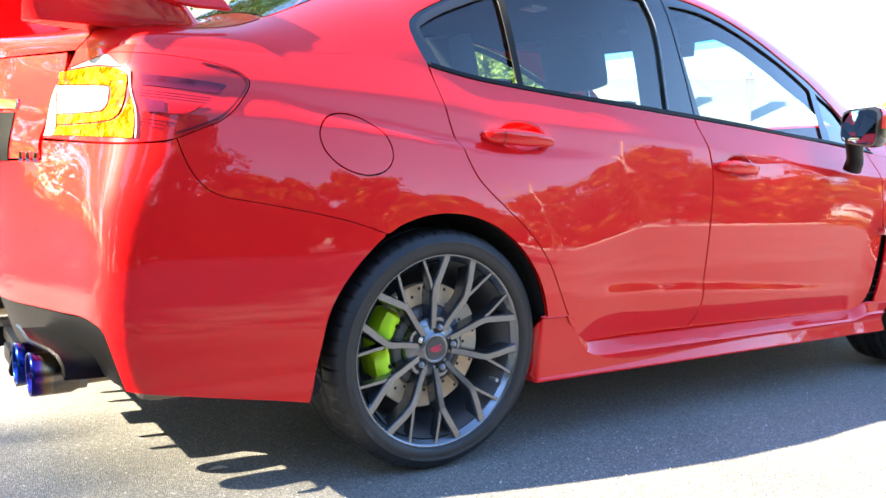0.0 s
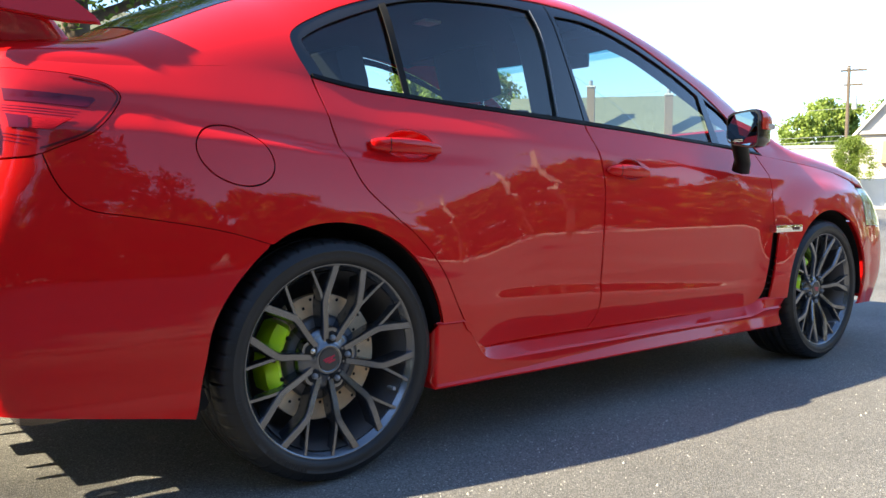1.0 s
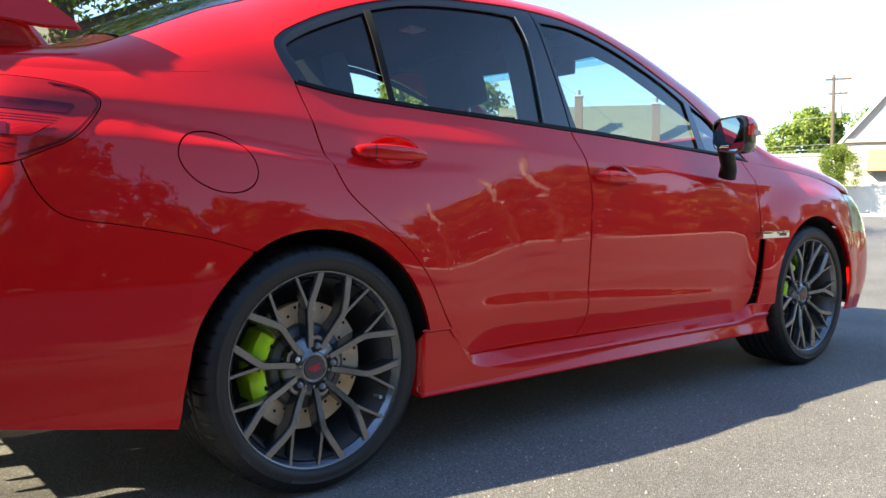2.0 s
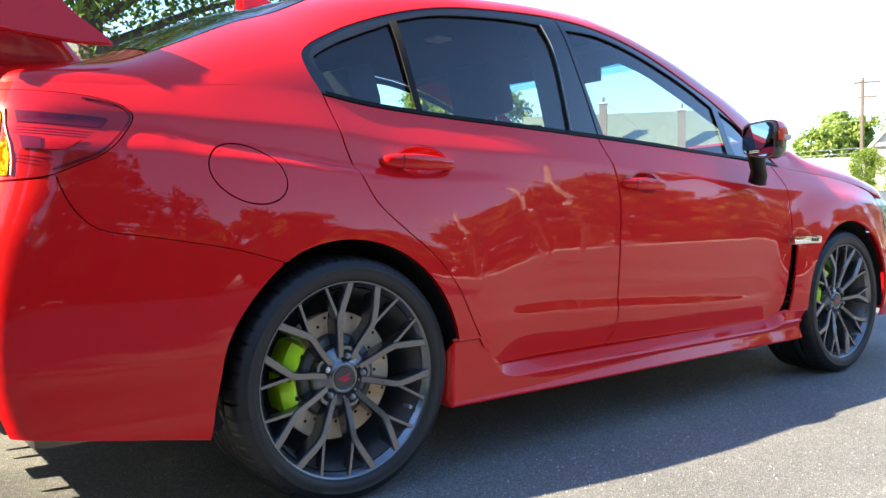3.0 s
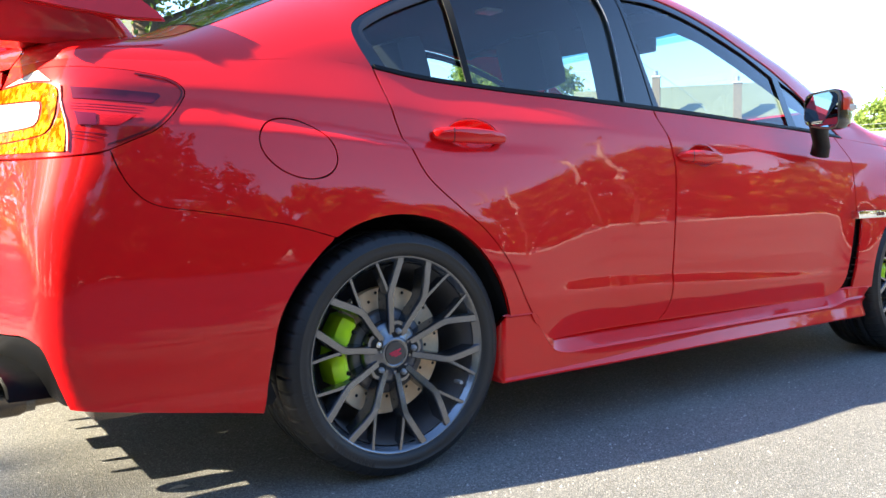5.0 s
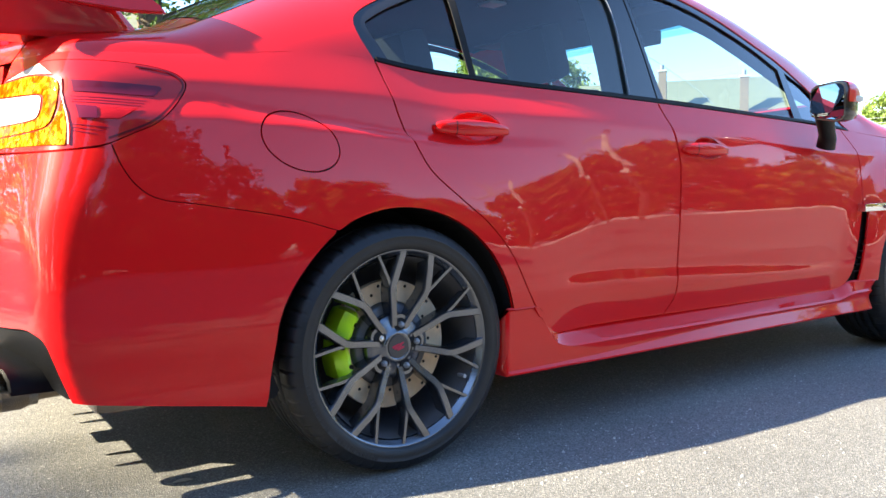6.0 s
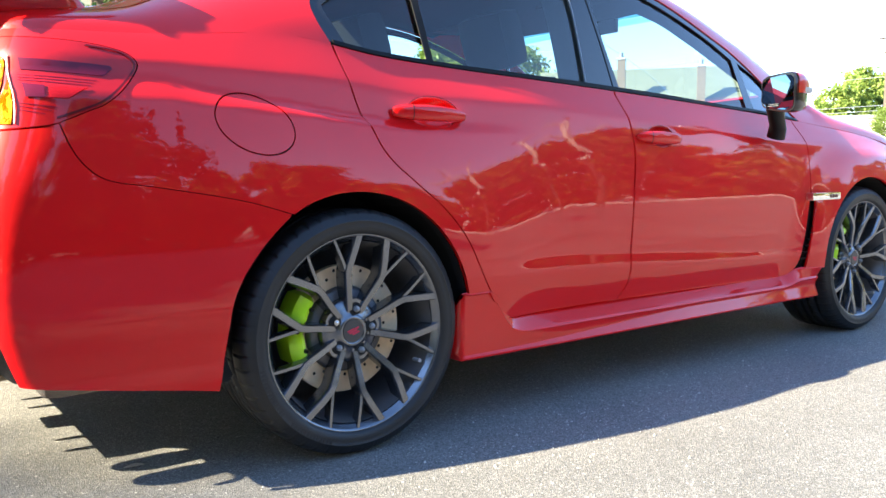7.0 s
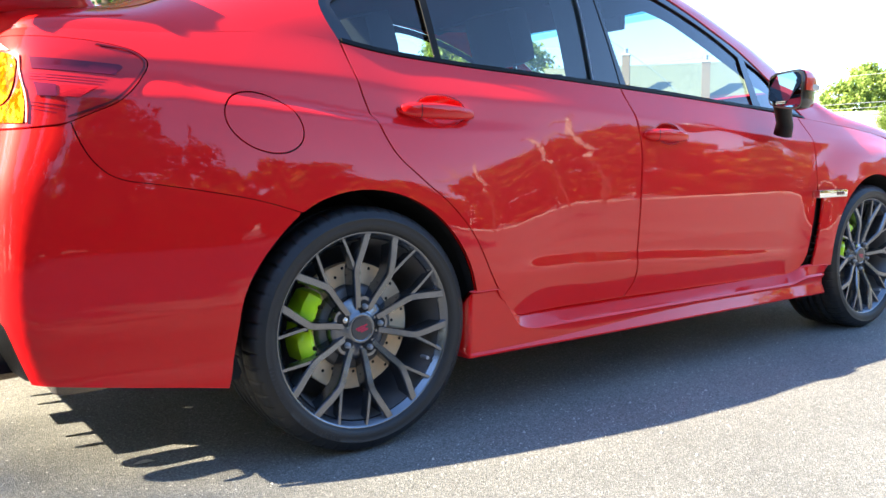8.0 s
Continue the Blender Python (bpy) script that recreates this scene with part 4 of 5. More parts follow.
# ---- rear wing ----
def wing():
    obs = []
    # end plate
    shape = [(-0.517, 1.168), (-0.60, 1.164), (-0.72, 1.173), (-0.84, 1.187), (-0.955, 1.205), (-0.985, 1.25), (-0.995, 1.39), (-0.76, 1.40), (-0.665, 1.325), (-0.592, 1.238), (-0.521, 1.180)]
    bm = bmesh.new()
    a = [bm.verts.new((x, -0.712 + 0.50 * max(0, z - 1.16), z)) for x, z in shape]
    b = [bm.verts.new((x, -0.690 + 0.50 * max(0, z - 1.16), z)) for x, z in shape]
    bm.faces.new(a)
    bm.faces.new(b[::-1])
    for i in range(len(shape)):
        bm.faces.new((a[i], a[i - 1], b[i - 1], b[i]))
    bmesh.ops.recalc_face_normals(bm, faces=bm.faces)
    bmesh.ops.bevel(bm, geom=[e for e in bm.edges if abs(e.verts[0].co.y - e.verts[1].co.y) < 0.02 and (e.verts[0] in a) == (e.verts[1] in a)], offset=0.006, segments=3, affect="EDGES")
    obs.append(part("end_plate", bm, RED, spoiler, "", 40))
    # foot and leg: a curved fin from the boot lid up to the blade
    bm = bmesh.new()
    rings = []
    for t, x0, x1, w, y in ((0.0, -0.955, -0.535, 0.055, -0.585), (0.12, -0.955, -0.560, 0.040, -0.600), (0.25, -0.955, -0.605, 0.030, -0.635), (0.6, -0.955, -0.68, 0.024, -0.640), (1.0, -0.94, -0.76, 0.022, -0.61)):
        z = 1.105 + 0.285 * t
        ring = []
        for k in range(20):
            g = 2 * math.pi * k / 20
            cx, sx = math.cos(g), math.sin(g)
            ring.append(bm.verts.new(((x0 + x1) / 2 + (x1 - x0) / 2 * math.copysign(abs(cx) ** 0.8, cx), y + w * sx, z + (0.025 * (cx > 0) * cx if t == 0 else 0))))
        rings.append(ring)
    for r0, r1 in zip(rings, rings[1:]):
        for k in range(20):
            bm.faces.new((r0[k], r0[(k + 1) % 20], r1[(k + 1) % 20], r1[k]))
    bm.faces.new(rings[0])
    bm.faces.new(rings[-1])
    obs.append(part("wing_leg", bm, RED, spoiler, "", 50))
    mirrored(obs)
    bm = bmesh.new()
    prof = [(-0.70, 1.375), (-0.72, 1.392), (-0.80, 1.402), (-0.90, 1.408), (-1.0, 1.425), (-1.002, 1.418), (-0.90, 1.388), (-0.80, 1.372), (-0.72, 1.366)]
    ends = [[bm.verts.new((x, y, z)) for x, z in prof] for y in (-0.62, -0.31, 0.0, 0.31, 0.62)]
    for r0, r1 in zip(ends, ends[1:]):
        for k in range(len(prof)):
            bm.faces.new((r0[k], r0[k - 1], r1[k - 1], r1[k]))
    bm.faces.new(ends[0])
    bm.faces.new(ends[-1][::-1])
    part("wing_blade", bm, RED, spoiler, "", 50)


spoiler = new("rear_wing")
spoiler.parent = car
wing()

# roof fin of the aerial
bm = bmesh.new()
rings = []
for t, x0, x1, w in ((0, 0.10, 0.36, 0.032), (0.5, 0.103, 0.28, 0.018), (1, 0.108, 0.19, 0.006)):
    rings.append([bm.verts.new(((x0 + x1) / 2 + (x1 - x0) / 2 * math.cos(g), w * math.sin(g), 1.445 + 0.105 * t)) for g in (2 * math.pi * k / 14 for k in range(14))])
for r0, r1 in zip(rings, rings[1:]):
    for k in range(14):
        bm.faces.new((r0[k], r0[(k + 1) % 14], r1[(k + 1) % 14], r1[k]))
bm.faces.new(rings[-1])
part("aerial_fin", bm, RED, car, "", 60)


# ---- door mirrors ----
def door_mirror():
    obs = []
    bm = bmesh.new()
    # housing: rounded shell open to the rear, built from rings along x
    rings = []
    for t, s in ((0.0, 0.97), (0.02, 1.0), (0.35, 1.0), (0.7, 0.86), (0.92, 0.60), (1.0, 0.30)):
        ring = []
        for k in range(24):
            g = 2 * math.pi * k / 24
            c, q = math.cos(g), math.sin(g)
            p = (abs(c) ** 4.5 + abs(q) ** 4.5) ** (-1 / 4.5)
            ring.append(bm.verts.new((1.722 + 0.115 * t + 0.034 * c * (1 - t), -1.010 + 0.088 * s * p * c, 1.018 + 0.068 * s * p * q - 0.004 * c * s + (0.020 * c if q < 0 else 0))))
        rings.append(ring)
    for r0, r1 in zip(rings, rings[1:]):
        for k in range(24):
            bm.faces.new((r0[k], r0[(k + 1) % 24], r1[(k + 1) % 24], r1[k]))
    bm.faces.new(rings[-1])
    bm.faces.new(rings[0][::-1])
    mirror = part("door_mirror", bm, BLACK_GLOSS, car, "black and red door mirror", 45)
    obs.append(mirror)
    bm = bmesh.new()
    ring = [bm.verts.new((1.7190 + 0.0310 * math.cos(g), -1.010 + 0.081 * ((abs(math.cos(g)) ** 4.5 + abs(math.sin(g)) ** 4.5) ** (-1 / 4.5)) * math.cos(g),
                          1.018 + 0.059 * ((abs(math.cos(g)) ** 4.5 + abs(math.sin(g)) ** 4.5) ** (-1 / 4.5)) * math.sin(g) - 0.004 * math.cos(g) + (0.018 * math.cos(g) if math.sin(g) < 0 else 0))) for g in (2 * math.pi * k / 28 for k in range(28))]
    bm.faces.new(ring)
    pane = part("mirror_glass", bm, MIRROR, mirror, "mirror glass")
    bm = bmesh.new()
    for i in range(2):
        box(bm, (-0.0012, -0.025, 0.976 - 0.006 * i), (-0.0004, 0.025 + 0.006 * i, 0.9772 - 0.006 * i), 0, Matrix.Translation((1.724, -0.994, 0)) @ Matrix.Rotation(radians(-20), 4, "Z"))
    marks = part("mirror_marks", bm, GREY_METAL, mirror)
    # red cap on the outer front with a clear signal strip
    bm = bmesh.new()
    rings = []
    for t, s in ((0.10, 1.03), (0.35, 1.03), (0.7, 0.90), (0.92, 0.66)):
        ring = []
        for k in range(13):
            g = math.pi * (0.06 + 0.88 * k / 12) + 0.35
            c, q = math.cos(g), math.sin(g)
            p = (abs(c) ** 4.5 + abs(q) ** 4.5) ** (-1 / 4.5)
            ring.append(bm.verts.new((1.722 + 0.117 * t + 0.034 * c * (1 - t), -1.010 + 0.090 * s * p * c, 1.018 + 0.068 * s * p * q - 0.004 * c * s)))
        rings.append(ring)
    for r0, r1 in zip(rings, rings[1:]):
        for k in range(12):
            bm.faces.new((r0[k], r0[k + 1], r1[k + 1], r1[k]))
    cap = part("mirror_cap", bm, RED, mirror, "red cap", 50)
    bm = bmesh.new()
    box(bm, (1.728, -1.101, 1.012), (1.800, -1.065, 1.034), 0.008)
    lamp = part("mirror_lamp", bm, LAMP_CLEAR, mirror, "clear signal lamp", 40)
    bm = bmesh.new()
    rings = []
    for (x, y, z, a, b) in ((1.785, -0.962, 0.975, 0.060, 0.045), (1.822, -0.945, 0.940, 0.054, 0.040), (1.870, -0.925, 0.900, 0.052, 0.040), (1.915, -0.890, 0.862, 0.058, 0.035)):
        rings.append([bm.verts.new((x + a * math.cos(g), y + 0.02 * math.sin(g), z + b * 0.35 * math.sin(g))) for g in (2 * math.pi * k / 16 for k in range(16))])
    for r0, r1 in zip(rings, rings[1:]):
        for k in range(16):
            bm.faces.new((r0[k], r0[(k + 1) % 16], r1[(k + 1) % 16], r1[k]))
    stalk = part("mirror_stalk", bm, BLACK, mirror, "black stalk", 60)
    twin = mirrored([mirror])[0]
    mirrored([pane, cap, lamp, stalk], twin)


door_mirror()

# ---- cabin ----
panel("pillar_lining", [(1.42, 0.50, 1), (1.64, 0.69, 1), (1.70, 0.676), (1.827, 0.6534), (2.003, 0.6465), (2.192, 0.6375), (2.36, 0.62), (2.44, 0.60, 1), (2.33, 0.33, 1), (2.25, 0.13, 1), (2.062, 0.275), (1.897, 0.365), (1.46, 0.445, 1)], top, FABRIC, car, "dark pillar lining", res=0.05, aspect=0.7, offset=-0.014, depth=0, gap=0, both=False)
panel("post_lining", [(0.905, 0.0, 1), (0.890, 0.25), (0.855, 0.47, 1), (1.01, 0.47, 1), (1.06, 0.25), (1.12, 0.0, 1)], top, FABRIC, car, "dark lining inside the door post", res=0.05, aspect=0.7, offset=-0.075, depth=0, gap=0)
panel("windshield_header", [(1.37, 0.47, 1), (1.50, 0.52), (1.66, 0.56, 1), (1.685, 0.70), (1.70, 1.0, 1), (1.39, 1.0, 1)], top, LINER, car, "dark header above the windshield", res=0.05, aspect=0.7, offset=-0.022, depth=0, gap=0)
panel("headliner", [(-0.2, 0.50, 1), (0.2, 0.485), (0.9, 0.485), (1.36, 0.47, 1), (1.40, 1.0, 1), (0.12, 1.0, 1), (0.0, 0.66)], top, LINER, car, res=0.06, aspect=0.7, offset=-0.045, depth=0, gap=0)
bm = bmesh.new()
box(bm, (2.05, -0.70, 0.62), (2.40, 0.70, 0.90), 0.05)
part("dashboard", bm, FABRIC, car, "dark dashboard", 40)
bm = bmesh.new()
box(bm, (-0.42, -0.62, 1.02), (0.06, 0.62, 1.045), 0.01)
part("parcel_shelf", bm, FABRIC, car, "", 40)


def seat(y, x=1.20, bench=False, low=0.0):
    ob = new("seat")
    ob.parent = car
    w = 0.25 if not bench else 0.62
    bm = bmesh.new()
    box(bm, (x - 0.08, y - w, 0.34), (x + 0.48, y + w, 0.50), 0.05)
    part("cushion", bm, FABRIC, ob, "", 40)
    bm = bmesh.new()
    m = Matrix.Translation((x - 0.06, y, 0.42 - low)) @ Matrix.Rotation(radians(-17), 4, "Y")
    box(bm, (-0.07, -w, 0.0), (0.06, w, 0.68 if not bench else 0.64), 0.06, m)
    part("seat_back", bm, FABRIC, ob, "", 40)
    for hy in ((0,) if not bench else (-0.38, 0.38)):
        bm = bmesh.new()
        box(bm, (-0.055, hy - 0.125, 0.725 if not bench else 0.69), (0.055, hy + 0.125, 0.93 if not bench else 0.855), 0.045, m)
        rest = part("headrest", bm, FABRIC, ob, "", 40)
        for dy in (-0.05, 0.05):
            bm = tube([m @ Vector((0, hy + dy, 0.62)), m @ Vector((0, hy + dy, 0.76))], 0.007, 8)
            part("headrest_post", bm, CHROME, rest, "", 60)


seat(-0.37)
seat(0.37, 1.40, low=0.10)
seat(0.0, 0.60, True)
bm = bmesh.new()
ring = [Vector((1.80 + 0.06 * math.sin(a) * 0, 0.37 + 0.18 * math.cos(a), 0.88 + 0.18 * math.sin(a))) for a in (2 * math.pi * k / 32 for k in range(33))]
tilt = Matrix.Translation((1.80, 0.37, 0.88)) @ Matrix.Rotation(radians(-22), 4, "Y") @ Matrix.Translation((-1.80, -0.37, -0.88))
part("steering_wheel", tube([tilt @ p for p in ring], 0.016, 8), FABRIC, car, "dark steering wheel", 60)
bm = bmesh.new()
box(bm, (0.83, -0.20, 1.428), (0.91, -0.12, 1.440), 0.005)
part("dome_lamp", bm, PLATE, car, "pale dome lamp", 40)
for y in (-0.36, 0.36):
    bm = bmesh.new()
    box(bm, (1.30, y - 0.19, 1.400), (1.44, y + 0.19, 1.412), 0.005)
    part("sun_visor", bm, LINER, car, "grey sun visor", 40)
bm = bmesh.new()
box(bm, (1.655, -0.285, 1.325), (1.680, -0.13, 1.386), 0.012)
part("rear_view_mirror", bm, BLACK, car, "", 40)


# ---- wheels ----
def spoke(bm, path, w0, w1, d0=0.030, lift=0.0):
    """A bar with bevelled front edges along (radius, degrees) points; its front lies at y = -lift."""
    pts = [Vector((r * math.sin(radians(a)), 0, r * math.cos(radians(a)))) for r, a in path]
    rings = []
    for i, p in enumerate(pts):
        d = (pts[min(i + 1, len(pts) - 1)] - pts[max(i - 1, 0)]).normalized()
        s = Vector((d.z, 0, -d.x))
        w = w0 + (w1 - w0) * i / (len(pts) - 1)
        f = -lift[i] if isinstance(lift, tuple) else -lift
        rings.append([bm.verts.new(p + s * a * w + Vector((0, f + b, 0))) for a, b in ((-0.60, d0), (-0.56, 0.014), (-0.49, 0.0045), (-0.36, 0.0), (0.36, 0.0), (0.49, 0.0045), (0.56, 0.014), (0.60, d0))])
    for r0, r1 in zip(rings, rings[1:]):
        for k in range(8):
            bm.faces.new((r0[k], r0[(k + 1) % 8], r1[(k + 1) % 8], r1[k]))
    bm.faces.new(rings[0])
    bm.faces.new(rings[-1][::-1])


def wheel_parts(phase, caliper_at):
    """Meshes of one wheel about its hub, outer side at -y: name, mesh maker, material, label."""
    root = new("wheel")
    root.parent = car
    # tyre: sidewall, shoulder and grooved tread
    prof = [(0.257, 0.004), (0.261, -0.006), (0.268, -0.0125), (0.282, -0.0148), (0.292, -0.0136), (0.2935, -0.0149), (0.296, -0.0147), (0.2975, -0.0126), (0.311, -0.0066), (0.319, 0.003), (0.3235, 0.015), (0.3255, 0.028), (0.3265, 0.045)]
    for y in (0.062, 0.105, 0.135, 0.178):
        prof += [(0.3268, y - 0.0045), (0.319, y - 0.004), (0.319, y + 0.004), (0.3268, y + 0.0045)]
    prof += [(0.3265, 0.195), (0.3255, 0.212), (0.3235, 0.224), (0.315, 0.236), (0.285, 0.246), (0.255, 0.225)]
    dent = lambda i, k: 0.0058 if (i in (9, 10, 11, 12) and k % 10 == 0) or (i in (17, 18) and k % 10 == 5) else 0.0
    v, f = lathe(prof, 540, dent=dent)
    tyre = link("tyre", v, f, RUBBER, root, "black low-profile tyre", True)
    bm = bmesh.new()
    for y0, y1, r in ((-0.0150, -0.0135, 0.0),):
        for k in range(26):
            a = radians(200 + k * 2.1 + (6 if k > 12 else 0))
            mm = Matrix.Rotation(a, 4, "Y") @ Matrix.Translation((0, y0, 0.288))
            box(bm, (-0.0036, 0, -0.006), (0.0036, 0.002, 0.006), 0, mm)
    tagged(part("tyre_lettering", bm, RUBBER, tyre), kind="stuff")
    # rim barrel and lip
    v, f = lathe([(0.2625, 0.006), (0.2645, -0.001), (0.2630, -0.0042), (0.2565, -0.0035), (0.2540, 0.003), (0.2455, 0.010), (0.237, 0.030), (0.231, 0.05), (0.224, 0.09), (0.219, 0.16), (0.236, 0.21)], 128)
    rim = link("rim", v, f, GUNMETAL, root, "dark grey alloy rim", True)
    v, f = lathe([(0.2405, 0.012), (0.2340, 0.032), (0.2290, 0.05), (0.2225, 0.09), (0.2170, 0.16), (0.2, 0.205), (0.03, 0.205)], 64)
    link("rim_barrel", v, f, BARREL, root, "", True)
    for g in range(5):
        a = phase + 72 * g
        for s in (-1, 1):
            bm = bmesh.new()
            spoke(bm, [(0.056, a + s * 18.0), (0.082, a + s * 18.0), (0.115, a + s * 18.6), (0.148, a + s * 19.3), (0.166, a + s * 18.7), (0.20, a + s * 14.6), (0.235, a + s * 11.2), (0.2575, a + s * 9.7)],
                  0.0195, 0.0235, 0.046, (-0.034, -0.029, -0.021, -0.0125, -0.009, -0.004, -0.001, 0.0005))
            part("spoke", bm, GUNMETAL, rim, "", 50)
            bm = bmesh.new()
            spoke(bm, [(0.158, a + s * 20.0), (0.19, a + s * 22.6), (0.225, a + s * 24.9), (0.2565, a + s * 26.6)], 0.011, 0.0100, 0.026, (-0.015, -0.009, -0.005, -0.001))
            part("thin_spoke", bm, GUNMETAL, rim, "", 50)
        m = Matrix.Rotation(radians(a), 4, "Y")
        # a lobe of the hub that holds the nut, between the two bars
        lobe = bmesh.new()
        bmesh.ops.create_cone(lobe, cap_ends=True, segments=28, radius1=0.0300, radius2=0.0255, depth=0.022, matrix=m @ Matrix.Translation((0, 0.0490, 0.0600)) @ Matrix.Rotation(radians(90), 4, "X"))
        part("nut_boss", lobe, GUNMETAL, rim, "", 40)
        # flat dark disc stands for the shade in the nut's recess
        pocket = bmesh.new()
        bmesh.ops.create_cone(pocket, cap_ends=True, segments=24, radius1=0.0178, radius2=0.0168, depth=0.003, matrix=m @ Matrix.Translation((0, 0.0362, 0.0590)) @ Matrix.Rotation(radians(90), 4, "X"))
        part("nut_shade_disc", pocket, DARK, rim, "dark disc for the shade in a nut's recess", 40)
        nut = bmesh.new()
        bmesh.ops.create_cone(nut, cap_ends=True, segments=6, radius1=0.0092, radius2=0.0080, depth=0.012, matrix=m @ Matrix.Translation((0, 0.0325, 0.0590)) @ Matrix.Rotation(radians(90), 4, "X"))
        bmesh.ops.create_uvsphere(nut, u_segments=10, v_segments=6, radius=0.0062, matrix=m @ Matrix.Translation((0, 0.0272, 0.0590)))
        part("wheel_nut", nut, CHROME if g == 4 else GREY_METAL, rim, "bright lock nut" if g == 4 else "dark wheel nut", 30)
    v, f = lathe([(0.0, 0.0335), (0.030, 0.0335), (0.0325, 0.0305), (0.0385, 0.0300), (0.0415, 0.0330), (0.046, 0.0375), (0.070, 0.0415), (0.080, 0.0450), (0.088, 0.054), (0.090, 0.085)], 64)
    link("hub", v, f, GUNMETAL, rim, "", True)
    bm = bmesh.new()
    bmesh.ops.create_cone(bm, cap_ends=True, segments=40, radius1=0.0315, radius2=0.030, depth=0.004, matrix=Matrix.Translation((0, 0.0315, 0)) @ Matrix.Rotation(radians(90), 4, "X"))
    cap = part("centre_cap", bm, CAP_GREY, rim, "dark grey cap with a red mark", 40)
    bm = bmesh.new()
    for i, (x, z, w) in enumerate(((-0.007, 0.005, 0.022), (-0.002, -0.001, 0.024), (0.005, -0.007, 0.022), (0.012, 0.004, 0.012))):
        box(bm, (x - w / 2, 0.0282, z - 0.0022), (x + w / 2, 0.0296, z + 0.0022), 0, Matrix.Rotation(radians(-18), 4, "Y"))
    part("cap_mark", bm, EMBLEM, cap)
    bm = tube([Matrix.Rotation(radians(118), 4, "Y") @ Vector((0, y, r)) for y, r in ((0.045, 0.230), (0.018, 0.2225), (0.004, 0.2210))], 0.0055, 10)
    part("valve", bm, GREY_METAL, rim, "", 50)
    # brake
    v, f = lathe([(0.045, 0.066), (0.106, 0.066), (0.1125, 0.070), (0.1165, 0.081), (0.1170, 0.092)], 72)
    link("disc_hat", v, f, BARREL, root, "dark hat of the brake disc", True)
    v, f = lathe([(0.1165, 0.084), (0.118, 0.082), (0.172, 0.082), (0.173, 0.083), (0.173, 0.104), (0.1165, 0.104)], 72)
    disc = link("brake_disc", v, f, STEEL, root, "drilled steel brake disc", False)
    bm = bmesh.new()
    for k in range(36):
        a = 10 * k
        r = (0.126, 0.144, 0.161)[k % 3]
        bmesh.ops.create_circle(bm, cap_ends=True, segments=8, radius=0.0046, matrix=Matrix.Rotation(radians(a), 4, "Y") @ Matrix.Translation((0, 0.0812, r)) @ Matrix.Rotation(radians(90), 4, "X"))
    tagged(part("disc_holes", bm, DARK, disc), kind="stuff")
    bm = bmesh.new()
    rings = []
    for k in range(15):
        t = k / 14
        a = radians(caliper_at - 34 + 68 * t)
        lobe = 1.0 if 0.05 < t < 0.42 or 0.60 < t < 0.95 else (0.80 if 0.42 <= t <= 0.60 else 0.55)
        r0, r1, y0 = 0.136 + 0.014 * (1 - lobe), 0.154 + 0.030 * lobe, 0.058 - 0.026 * lobe
        rings.append([bm.verts.new((r * math.sin(a), y, r * math.cos(a))) for r, y in ((r0, 0.075), (r0 + 0.004, y0 + 0.006), (r0 + 0.014, y0), (r1 - 0.022, y0 + 0.002), (r1 - 0.004, y0 + 0.016), (r1, 0.075), (r1, 0.115), (0.168, 0.115), (0.168, 0.078))])
    for r0, r1 in zip(rings, rings[1:]):
        for k in range(9):
            bm.faces.new((r0[k], r0[(k + 1) % 9], r1[(k + 1) % 9], r1[k]))
    bm.faces.new(rings[0])
    bm.faces.new(rings[-1][::-1])
    cal = part("brake_caliper", bm, LIME, root, "lime green brake caliper", 40)
    for a, r in ((-22, 0.145), (22, 0.140), (-2, 0.165)):
        bm = bmesh.new()
        bmesh.ops.create_cone(bm, cap_ends=True, segments=12, radius1=0.006, radius2=0.005, depth=0.012, matrix=Matrix.Rotation(radians(caliper_at + a), 4, "Y") @ Matrix.Translation((0, 0.032, r)) @ Matrix.Rotation(radians(90), 4, "X"))
        part("caliper_bolt", bm, BLACK, cal)
    bm = bmesh.new()
    for i in range(3):
        box(bm, (-0.012 + 0.009 * i, 0.0395, 0.140), (-0.006 + 0.009 * i, 0.0425, 0.152), 0, Matrix.Rotation(radians(caliper_at + 4), 4, "Y"))
    part("caliper_mark", bm, BLACK, cal)
    return root


wheel = wheel_parts(11.2, -82)
wheel.matrix_basis = pose(0.006, -0.886, HUB)
for x, y, m in ((WB, -0.881, pose(0, 0, 0, 0, 22, 0)), (0.006, 0.886, pose(0, 0, 0, 0, 0, 180)), (WB, 0.879, pose(0, 0, 0, 0, 0, 180))):
    w = copy_thing(wheel, Matrix.Translation((x, y, HUB)) @ m)


# ---- ground ----
bm = bmesh.new()
bmesh.ops.create_grid(bm, x_segments=8, y_segments=8, size=400)
ground = tagged(part("ground", bm, ASPHALT), "grey asphalt of a parking lot", "ground", kind="structure")
# unseen paler asphalt sheet, added to brighten the doors by bounce and reflection
bm = bmesh.new()
box(bm, (-40, -19.5, -0.03), (70, -2.95, 0.004))
tagged(part("road", bm, ASPHALT_BOUNCE), "unseen paler asphalt added to bounce light onto the doors", "road", kind="structure")


# ---- trees ----
def soft(rng):
    return max(-1.6, min(1.6, rng.gauss(0, 1)))


